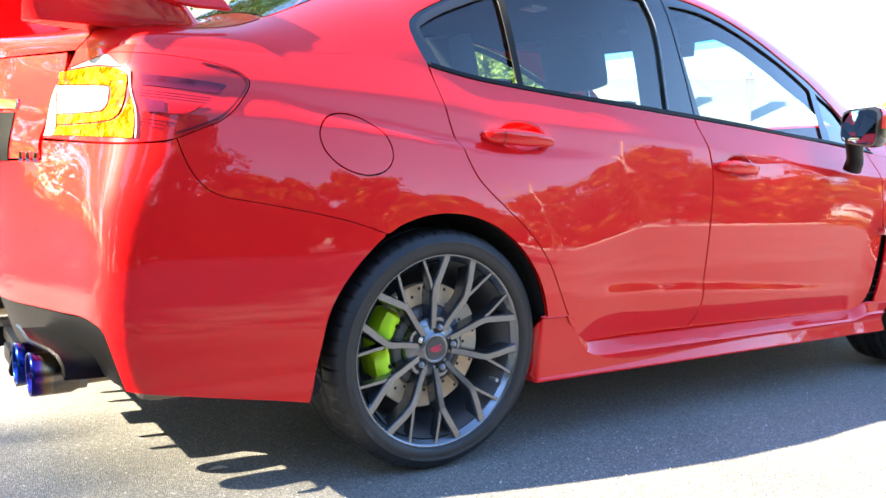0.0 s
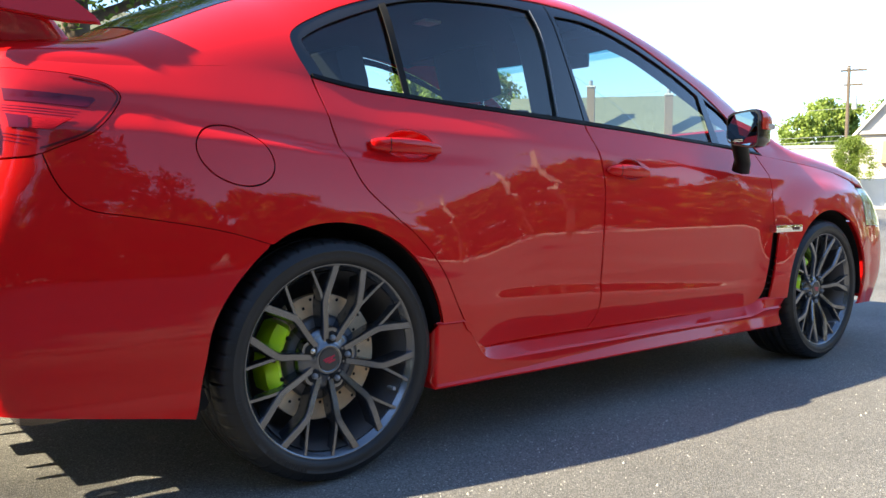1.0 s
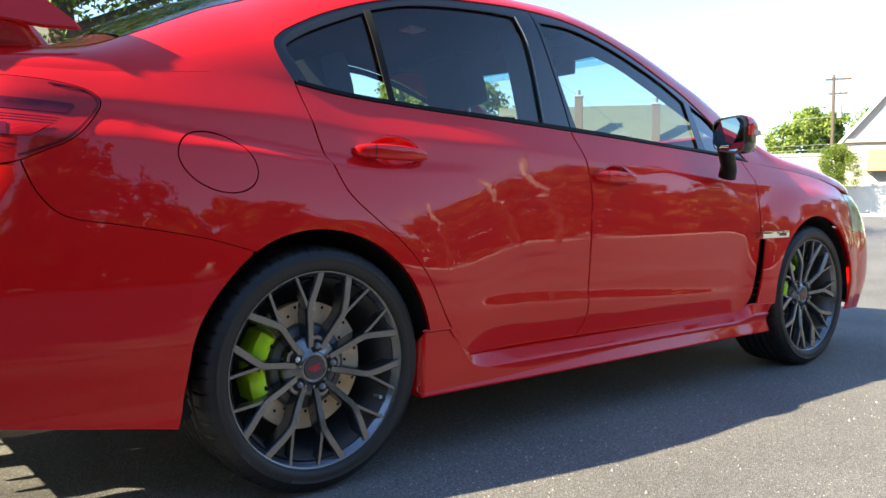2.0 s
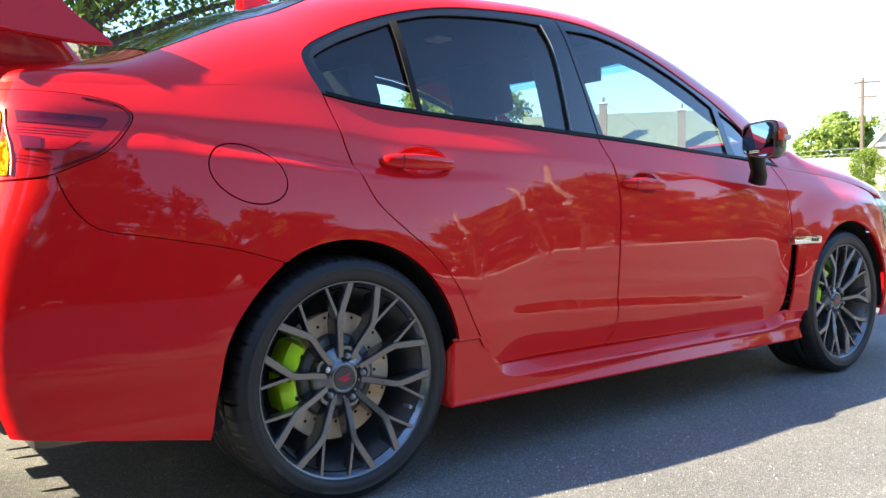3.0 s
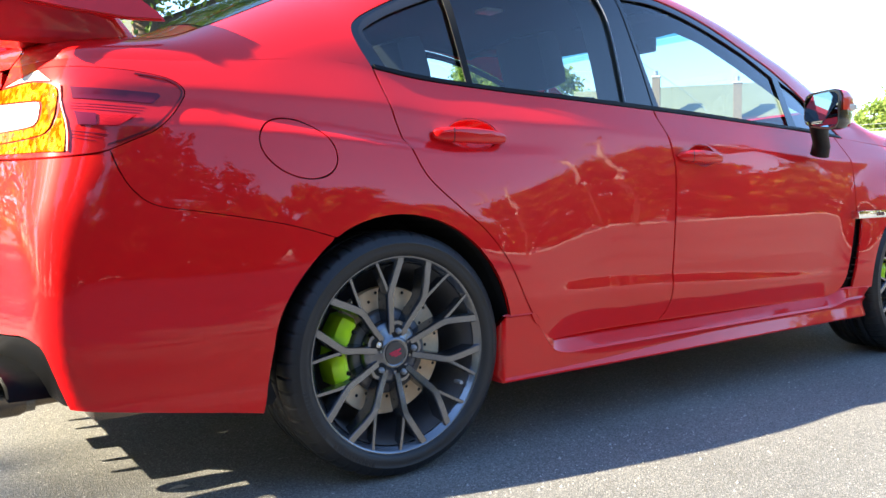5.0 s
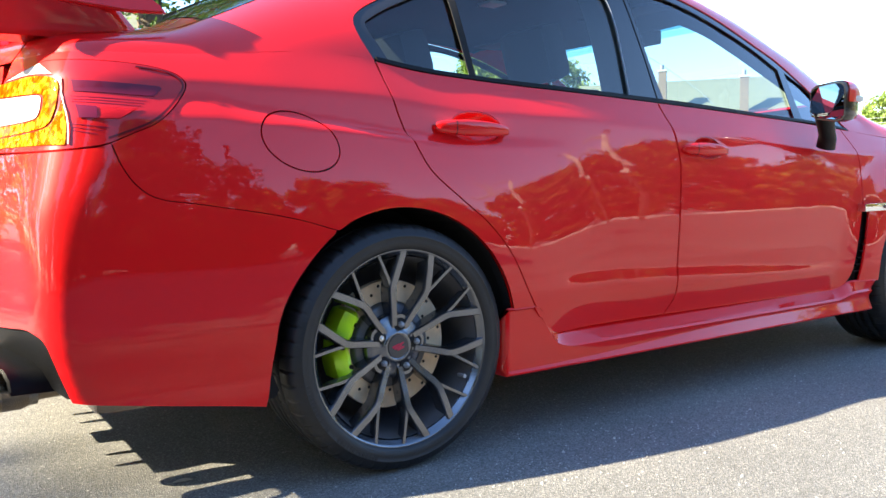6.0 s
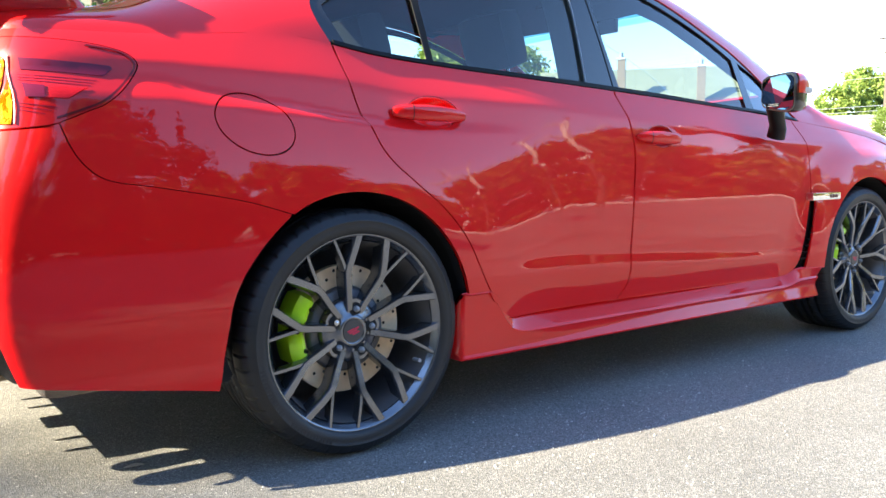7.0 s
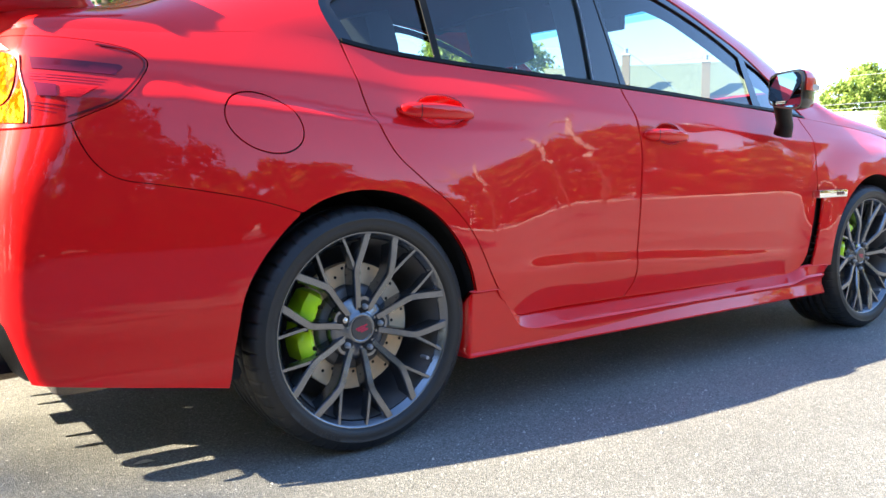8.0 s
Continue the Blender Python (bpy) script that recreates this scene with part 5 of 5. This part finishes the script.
def tree(name, x, y, height, spread, crown_low, mat, label, clumps=46, leaves=90, leaf=0.16, trunk=0.16, seed=1, droop=0.0):
    rng = random.Random(seed)
    root = tagged(new(name), label, "tree")
    root.location = (x, y, 0)
    bm = tube([(0, 0, -0.1), (0.03, 0.02, crown_low * 0.5), (-0.05, 0.04, crown_low), (0.05, -0.03, (crown_low + height) / 2), (0.0, 0.05, height * 0.9)], trunk, 12, trunk * 0.25)
    part("trunk", bm, BARK, root, "", 60)
    centres = []
    for i in range(clumps):
        a, h = rng.uniform(0, 2 * math.pi), rng.random() ** 0.8
        env = math.sin(math.pi * min(0.97, 0.12 + 0.83 * h)) ** 0.6
        r = spread * env * math.sqrt(rng.uniform(0.12, 1.0)) * (0.78 + 0.3 * math.sin(3 * a + seed))
        z = crown_low + (height - crown_low) * h
        centres.append(Vector((r * math.cos(a), r * math.sin(a), z)))
    for c in centres[::max(1, clumps // 9)]:
        s = Vector((0, 0, max(crown_low * 0.8, c.z - 0.45 * math.hypot(c.x, c.y) - 0.3)))
        bm = tube([s, (s + c) / 2 + Vector((0, 0, 0.12)), c], trunk * 0.32, 7, trunk * 0.06)
        part("limb", bm, BARK, root, "", 60)
    verts, faces = [], []
    for c in centres:
        size = spread * rng.uniform(0.16, 0.30)
        for k in range(leaves):
            p = c + Vector((soft(rng) * size * 0.55, soft(rng) * size * 0.55, soft(rng) * size * 0.45 - droop * abs(rng.gauss(0, 1))))
            q = Euler((rng.uniform(-1.2, 1.2), rng.uniform(-1.2, 1.2), rng.uniform(0, 6.3))).to_matrix()
            l = leaf * rng.uniform(0.6, 1.25)
            b = len(verts)
            verts += [p + q @ Vector(o) for o in ((-l * 0.5, 0, 0), (0, -l * 0.27, l * 0.06), (l * 0.5, 0, 0), (0, l * 0.27, l * 0.06))]
            faces.append((b, b + 1, b + 2, b + 3))
    crown = link("crown", verts, faces, mat, root)
    return root


EYE = Vector((-1.1, -2.74, 0.77))


def at(azimuth, distance):
    return EYE.x + distance * math.cos(radians(azimuth)), EYE.y + distance * math.sin(radians(azimuth))


def height_at(elevation, distance):
    return EYE.z + distance * math.tan(radians(elevation))


# far trees behind the pole
for i, (az, d, h, s) in enumerate(((28.1, 66, 6.2, 2.1), (26.6, 68, 7.3, 2.4), (25.2, 70, 7.4, 2.2), (23.2, 74, 7.6, 2.6), (21.4, 74, 8.0, 2.6))):
    x, y = at(az, d)
    tree("tree", x, y, h, s, 1.6, LEAF_PALE, "broad leafy green tree behind the houses", 60, 110, 0.30, 0.18, 10 + i)
x, y = at(24.9, 42)
tree("small_tree", x, y, height_at(3.35, 42), 1.0, 1.25, LEAF_PALE, "small round ornamental tree by the white fence", 120, 120, 0.085, 0.05, 31)
# trees across the lot, seen through the cabin
for i, (az, d, h, s) in enumerate(((59.5, 46, 4.6, 2.2), (53.3, 44, 7.4, 2.3), (51.4, 43, 7.2, 2.7), (47.8, 46, 6.8, 2.4))):
    x, y = at(az, d)
    tree("tree", x, y, h, s, 1.2, LEAF_PALE, "leafy green tree across the lot", 80, 110, 0.26, 0.16, 40 + i)
# large tree with hanging leaves
x, y = at(75.0, 16)
tree("large_tree", x, y, 10.5, 5.2, 4.6, LEAF, "large shade tree with hanging foliage", 190, 190, 0.16, 0.34, 52, droop=0.35)
# dense row of trees on the near side of the lot
for i in range(15):
    rng = random.Random(70 + i)
    h = 5.6 + 1.6 * math.sin(1.3 * i) + rng.uniform(-0.6, 0.8) + (1.3 if i > 9 else 0.0)
    tree("tree", -14 + 3.7 * i + rng.uniform(-0.6, 0.6), -22.6 + rng.uniform(-1.2, 1.2), h, rng.uniform(2.5, 3.1), 0.25, LEAF_SUN_SHADE, "leafy tree in the row along the lot", 95, 150, 0.33, 0.2, 80 + i)
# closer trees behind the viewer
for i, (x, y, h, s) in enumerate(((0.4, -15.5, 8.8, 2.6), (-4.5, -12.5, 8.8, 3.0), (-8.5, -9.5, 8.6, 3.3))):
    tree("tree", x, y, h, s, 0.15, LEAF_SUN_SHADE, "leafy tree at the edge of the lot", 170, 190, 0.21, 0.2, 110 + i)
# low shrubs that close the edge of the lot beside the added asphalt sheet
for i in range(11):
    rng = random.Random(200 + i)
    tree("shrub", -8.5 + 1.9 * i + rng.uniform(-0.3, 0.3), -12.6 - 0.22 * i + rng.uniform(-0.5, 0.5), rng.uniform(1.9, 2.7), rng.uniform(1.3, 1.6), 0.05, LEAF_SUN_SHADE, "bushy shrub along the edge of the lot", 60, 150, 0.15, 0.05, 210 + i)
# shrubs and trees behind the sedan, out of view, set there for its reflections
for i, (x, y, h, s) in enumerate(((-14.2, -1.8, 8.8, 2.8), (-19.5, 2.5, 8.2, 3.0), (-15.0, 8.2, 10.5, 3.2), (-13.5, -6.5, 7.0, 2.8), (-11.0, 8.8, 11.0, 3.3), (-7.6, 11.6, 11.0, 3.4))):
    if y > 0:
        tree("tree", x, y, h, s, 0.15, LEAF_GLOW, "yellow-green tree behind the sedan, back-lit glow in its colour", 100, 110, 0.30, 0.2, 150 + i)
        continue
    tree("tree", x, y, h, s, 0.15, LEAF_SUN_SHADE, "leafy tree behind the sedan", 190, 120, 0.30, 0.2, 150 + i)
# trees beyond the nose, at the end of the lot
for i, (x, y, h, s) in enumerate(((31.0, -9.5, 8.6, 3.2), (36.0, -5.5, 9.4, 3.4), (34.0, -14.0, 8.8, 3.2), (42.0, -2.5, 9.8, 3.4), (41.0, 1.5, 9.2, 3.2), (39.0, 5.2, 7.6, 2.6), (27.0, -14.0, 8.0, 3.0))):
    tree("tree", x, y, h, s, 0.3, LEAF_PALE if x > 38 else LEAF_SUN_SHADE, "leafy tree at the end of the lot", 95, 150, 0.27, 0.2, 170 + i)
# two unseen tall trees, added to throw shade on the ground behind and beside the sedan
tree("shade_tree", -25.75, 5.0, 15.2, 2.7, 6.0, LEAF, "unseen tall tree with a high crown, added for its shade", 110, 60, 0.24, 0.24, 131)
tree("shade_tree", -15.2, -2.1, 13.0, 3.6, 3.4, LEAF, "unseen tall tree with a high crown, added for its shade", 150, 130, 0.28, 0.26, 132)
bm = bmesh.new()
g = [(-19.5, 0.0), (-19.52, 0.04), (-19.70, 0.19), (-20.1, 0.20), (-20.1, 0.0)]
ends = [[bm.verts.new((x, y, z)) for y, z in g] for x in (12.5, 70)]
for k in range(len(g)):
    bm.faces.new((ends[0][k], ends[0][k - 1], ends[1][k - 1], ends[1][k]))
tagged(part("kerb", bm, WHITEWASH), "whitewashed sloping kerb along the lot", "kerb", kind="structure")
# bare limbs in front of the row; their pale colour stands for sunlight, the trunk stays dark
bare = tagged(new("bare_tree"), "bare tree before the leafy row, limbs coloured as sunlit", "tree")
bare.location = (17.4, -16.0, 0)
part("trunk", tube([(0, 0, -0.1), (0.1, 0.1, 2.2), (-0.3, 0.0, 4.0)], 0.12, 10, 0.08), BARK, bare, "", 60)
for pts, r in (([(-0.3, 0, 4.0), (0.0, 0.1, 4.6), (-0.5, 0.15, 5.2), (-0.75, 0.2, 5.9), (-0.62, 0.2, 6.7), (-0.30, 0.2, 7.2)], 0.10), ([(-0.75, 0.2, 5.9), (0.5, 0.1, 6.2), (1.5, 0.1, 6.9)], 0.035),
               ([(-0.7, 0.2, 5.7), (-1.5, 0.2, 5.9), (-2.6, 0.2, 5.2), (-3.3, 0.2, 5.0)], 0.045), ([(-2.6, 0.2, 5.2), (-3.0, 0.2, 5.9), (-3.7, 0.2, 6.3)], 0.055),
               ([(-2.6, 0.2, 5.2), (-2.5, 0.2, 5.9), (-2.8, 0.2, 6.4)], 0.03), ([(-3.0, 0.2, 5.1), (-4.0, 0.2, 4.6), (-4.6, 0.2, 4.7)], 0.06), ([(-0.62, 0.2, 6.7), (-1.4, 0.2, 6.6), (-2.0, 0.2, 6.3)], 0.035)):
    part("limb", tube(pts, r * 1.6, 8, r * 0.8), SUNLIT_BARK, bare, "", 60)


# ---- houses, fence and pole ----
def prism(bm, x0, x1, y0, y1, z0, z1, along="x"):
    """A gable roof block with its ridge along x or y."""
    if along == "x":
        ym = (y0 + y1) / 2
        a = [(x0, y0, z0), (x0, y1, z0), (x0, ym, z1)]
        b = [(x1, y0, z0), (x1, y1, z0), (x1, ym, z1)]
    else:
        xm = (x0 + x1) / 2
        a = [(x0, y0, z0), (x1, y0, z0), (xm, y0, z1)]
        b = [(x0, y1, z0), (x1, y1, z0), (xm, y1, z1)]
    va, vb = [bm.verts.new(p) for p in a], [bm.verts.new(p) for p in b]
    bm.faces.new(va)
    bm.faces.new(vb[::-1])
    for i in range(3):
        bm.faces.new((va[i], va[(i + 1) % 3], vb[(i + 1) % 3], vb[i]))


def placed(name, az, d, turn, label, category):
    ob = tagged(new(name), label, category)
    x, y = at(az, d)
    ob.matrix_basis = pose(x, y, 0, 0, 0, turn)
    return ob


# white gabled house; its local -x side faces the lot
house = placed("white_house", 20.4, 50, 22, "white gabled house with a tan porch roof", "house")
bm = bmesh.new()
box(bm, (0, -3.6, 0), (9, 3.6, height_at(3.75, 50)))
prism(bm, 0.0, 9, -3.6, 3.6, height_at(3.75, 50), height_at(8.6, 50))
part("wall", bm, SIDING, house)
for s in (-1, 1):
    e, r = height_at(3.75, 50), height_at(8.6, 50)
    bm = bmesh.new()
    g = [(s * 3.95, e - 0.42), (s * 3.95, e - 0.22), (0, r + 0.22), (0, r)]
    a = [bm.verts.new((-0.35, p, z)) for p, z in g]
    b = [bm.verts.new((9.2, p, z)) for p, z in g]
    bm.faces.new(a)
    bm.faces.new(b[::-1])
    for i in range(4):
        bm.faces.new((a[i], a[i - 1], b[i - 1], b[i]))
    part("roof", bm, TRIM, house)
bm = bmesh.new()
box(bm, (-0.25, -3.7, height_at(3.55, 50)), (0.0, 3.7, height_at(3.75, 50)))
part("eave_band", bm, SIDING, house)
for y in (0.62, -0.4):
    bm = bmesh.new()
    box(bm, (-0.06, y - 0.28, height_at(4.9, 50)), (0.0, y + 0.28, height_at(5.75, 50)), 0.02)
    w = part("window", bm, TRIM, house)
    bm = bmesh.new()
    box(bm, (-0.08, y - 0.2, height_at(5.0, 50)), (-0.05, y + 0.2, height_at(5.65, 50)))
    part("pane", bm, PANE, w)
bm = bmesh.new()
prism(bm, -6.0, 0.4, -4.2, 2.4, height_at(1.75, 45), height_at(3.15, 47), "y")
part("porch_roof", bm, SHINGLE_TAN, house)
bm = bmesh.new()
box(bm, (-5.3, -4.0, 0), (-0.2, 2.2, height_at(1.7, 48)))
part("porch", bm, SIDING, house)

fence = placed("white_fence", 24.6, 43.5, 22, "white panel fence along the lot", "fence")
for i in range(9):
    y = 1.2 - i * 1.25
    bm = bmesh.new()
    box(bm, (0, y - 1.17, 0.06), (0.05, y, 1.42), 0.01)
    part("panel", bm, TRIM, fence)
    bm = bmesh.new()
    box(bm, (-0.03, y, 0), (0.08, y + 0.09, 1.52), 0.01)
    part("post", bm, TRIM, fence)
bm = bmesh.new()
box(bm, (-0.9, -12, 0), (-0.6, 3, 0.13), 0.02)
kerb2 = tagged(part("kerb", bm, CONCRETE), "concrete kerb before the white fence", "kerb", kind="structure")
kerb2.matrix_basis = fence.matrix_basis

hall = placed("long_building", 28.0, 58, 27, "long low pale building with a flat roof", "building")
bm = bmesh.new()
box(bm, (0, -3.2, 0), (6, 12, height_at(2.75, 58)))
part("wall", bm, CONCRETE, hall)
bm = bmesh.new()
box(bm, (-0.1, -3.3, height_at(2.75, 58)), (6.1, 12.1, height_at(2.95, 58)))
part("roof", bm, GREY_METAL, hall)

# house across the lot with two chimneys: long grey roof
cottage = placed("grey_roof_house", 38.2, 36, 38, "long grey-shingled house with two brick chimneys", "house")
ridge = height_at(6.6, 38)
bm = bmesh.new()
box(bm, (0, -3.0, 0), (7, 5.4, 2.4))
part("wall", bm, SIDING, cottage)
bm = bmesh.new()
prism(bm, -0.4, 7.4, -3.4, 5.8, 2.3, ridge, "y")
part("roof", bm, SHINGLE, cottage)
for y, top_z in ((1.95, height_at(7.15, 36)), (-1.35, height_at(6.5, 36))):
    bm = bmesh.new()
    box(bm, (0.70, y - 0.20, 2.2), (1.10, y + 0.14, top_z), 0.02)
    c = part("chimney", bm, BRICK, cottage)
    bm = bmesh.new()
    box(bm, (0.66, y - 0.23, top_z), (1.14, y + 0.17, top_z + 0.08), 0.02)
    part("cap", bm, CONCRETE, c)
    bm = tube([(0.82, y - 0.02, top_z + 0.05), (0.82, y - 0.02, top_z + 0.30)], 0.09, 10)
    part("flue", bm, GREY_METAL, c)

left_house = placed("shingled_house", 76, 21, 76, "house with a grey shingled roof behind the tree", "house")
bm = bmesh.new()
box(bm, (0, -5, 0), (6, 4, 2.9))
part("wall", bm, SIDING, left_house)
bm = bmesh.new()
prism(bm, -0.4, 6.4, -5.4, 4.4, 2.8, height_at(11.2, 24), "y")
part("roof", bm, SHINGLE, left_house)

# second red car parked beyond
other = placed("parked_car", 65.6, 5.95, 0, "red car parked beyond the sedan", "car")
prof = [(-2.1, 0.35), (-2.15, 0.72), (-1.9, 0.92), (-1.2, 0.97), (-0.5, 1.34), (0.6, 1.37), (1.35, 0.98), (2.1, 0.88), (2.25, 0.6), (2.2, 0.3)]
bm = bmesh.new()
rows = []
for y, s in ((-0.86, 0.96), (-0.80, 1.0), (0.80, 1.0), (0.86, 0.96)):
    rows.append([bm.verts.new((x * s, y if z < 1.1 else y * 0.8, 0.3 + (z - 0.3) * s)) for x, z in prof])
for r0, r1 in zip(rows, rows[1:]):
    for k in range(len(prof)):
        bm.faces.new((r0[k], r0[k - 1], r1[k - 1], r1[k]))
bm.faces.new(rows[0])
bm.faces.new(rows[-1][::-1])
part("body", bm, RED, other, "", 35)
for s in (-1, 1):
    for x0, x1, t0, t1 in ((-1.0, -0.05, -0.42, -0.05), (0.03, 1.15, 0.03, 0.55)):
        bm = bmesh.new()
        q = [(x0, 0.99), (x1, 0.99), (t1, 1.25), (t0, 1.25)]
        bm.faces.new([bm.verts.new((x, s * (0.83 if z < 1.1 else 0.72), z)) for x, z in q])
        bmesh.ops.solidify(bm, geom=bm.faces[:], thickness=0.01)
        part("window", bm, PANE, other)
for x in (-1.35, 1.4):
    for s in (-1, 1):
        bm = bmesh.new()
        bmesh.ops.create_cone(bm, cap_ends=True, segments=32, radius1=0.32, radius2=0.32, depth=0.2, matrix=Matrix.Translation((x, s * 0.78, 0.32)) @ Matrix.Rotation(radians(90), 4, "X"))
        part("wheel", bm, RUBBER, other, "", 40)

pole_x, pole_y = at(25.25, 60)
pole = tagged(new("utility_pole"), "weathered wooden utility pole with crossarms", "utility pole")
pole.matrix_basis = pose(pole_x, pole_y, 0, 0, 0, 25)
pole_top = height_at(7.75, 60)
part("post", tube([(0, 0, -0.2), (0, 0, pole_top)], 0.14, 10, 0.10), WOOD_POLE, pole, "", 60)
for z, half, thick in ((pole_top - 0.3, 0.70, 0.06), (height_at(6.6, 60), 0.50, 0.06)):
    bm = bmesh.new()
    box(bm, (-0.08, -half - 0.35, z - thick), (0.08, half - 0.2, z + thick), 0.01)
    arm = part("crossarm", bm, WOOD_POLE, pole)
    for k in range(4):
        bm = tube([(0, -half - 0.25 + k * 0.36, z + thick), (0, -half - 0.25 + k * 0.36, z + thick + 0.18)], 0.04, 8)
        part("insulator", bm, GREY_METAL, arm, "", 60)
bm = tube([(-0.05, -0.38, height_at(5.1, 60)), (-0.05, -0.38, height_at(5.9, 60))], 0.16, 12)
part("transformer", bm, GREY_METAL, pole, "", 50)
for k, (z, dy, far_z) in enumerate(((pole_top, -0.6, 2.0), (pole_top, 0.45, 2.0), (height_at(5.3, 60), 0.0, 0.5), (height_at(3.6, 60), 0.0, 0.0), (height_at(3.3, 60), 0.1, 0.0))):
    way = Vector((math.cos(radians(115)), math.sin(radians(115)), 0))
    pts = []
    for i in range(15):
        s = i / 14 * 60 - 18
        pts.append(Vector((pole_x, pole_y, z - 0.05)) + way * s + Vector((0.1 * k, dy, -far_z * max(0, s) / 42 - 0.0009 * max(0, s) * (42 - max(0, s)) * 1.2)))
    tagged(part("wire", tube(pts, 0.013, 5), GREY_METAL, None, "", 60), "overhead utility wire between poles", "wire", group="overhead wires")

# loose grit on the asphalt round the wheels and behind the sedan
rng = random.Random(77)
verts, faces = [], []
for i in range(520):
    x, y = rng.uniform(-0.9, 2.6), rng.uniform(-1.9, -0.75)
    if i % 3 == 0:
        x, y = rng.gauss(0.55, 0.35), rng.gauss(-1.12, 0.12)
    r = rng.uniform(0.0012, 0.0030) * (2.0 if rng.random() < 0.05 else 1.0)
    k = len(verts)
    turn = rng.uniform(0, 6.3)
    for j in range(4):
        g = turn + j * math.pi / 2
        verts.append((x + r * rng.uniform(0.7, 1.2) * math.cos(g), y + r * rng.uniform(0.7, 1.2) * math.sin(g), 0.0))
    verts.append((x, y, r * 1.3))
    faces += [(k + j, k + (j + 1) % 4, k + 4) for j in range(4)]
tagged(link("grit", verts, faces, GRIT), "pale loose grit scattered on the asphalt", "grit", kind="stuff")

# dry leaf lying in the shade by the rear wheel
bm = bmesh.new()
n = 9
rows = []
for i in range(n):
    t = i / (n - 1)
    w = 0.010 * math.sin(math.pi * t) ** 0.8 + 0.0008
    rows.append([bm.verts.new((-0.027 + 0.054 * t, k * w, 0.005 + 0.005 * abs(k) * math.sin(math.pi * t) + 0.004 * t * t)) for k in (-1, 0, 1)])
for a, b in zip(rows, rows[1:]):
    for k in range(2):
        bm.faces.new((a[k], a[k + 1], b[k + 1], b[k]))
bmesh.ops.solidify(bm, geom=bm.faces[:], thickness=0.0006)
leaf = tagged(part("dry_leaf", bm, DRY_LEAF, None, "", 60), "pale dry leaf lying on the asphalt", "leaf")
leaf.matrix_basis = pose(-0.508, -0.622, 0.0, 0, 0, -18)
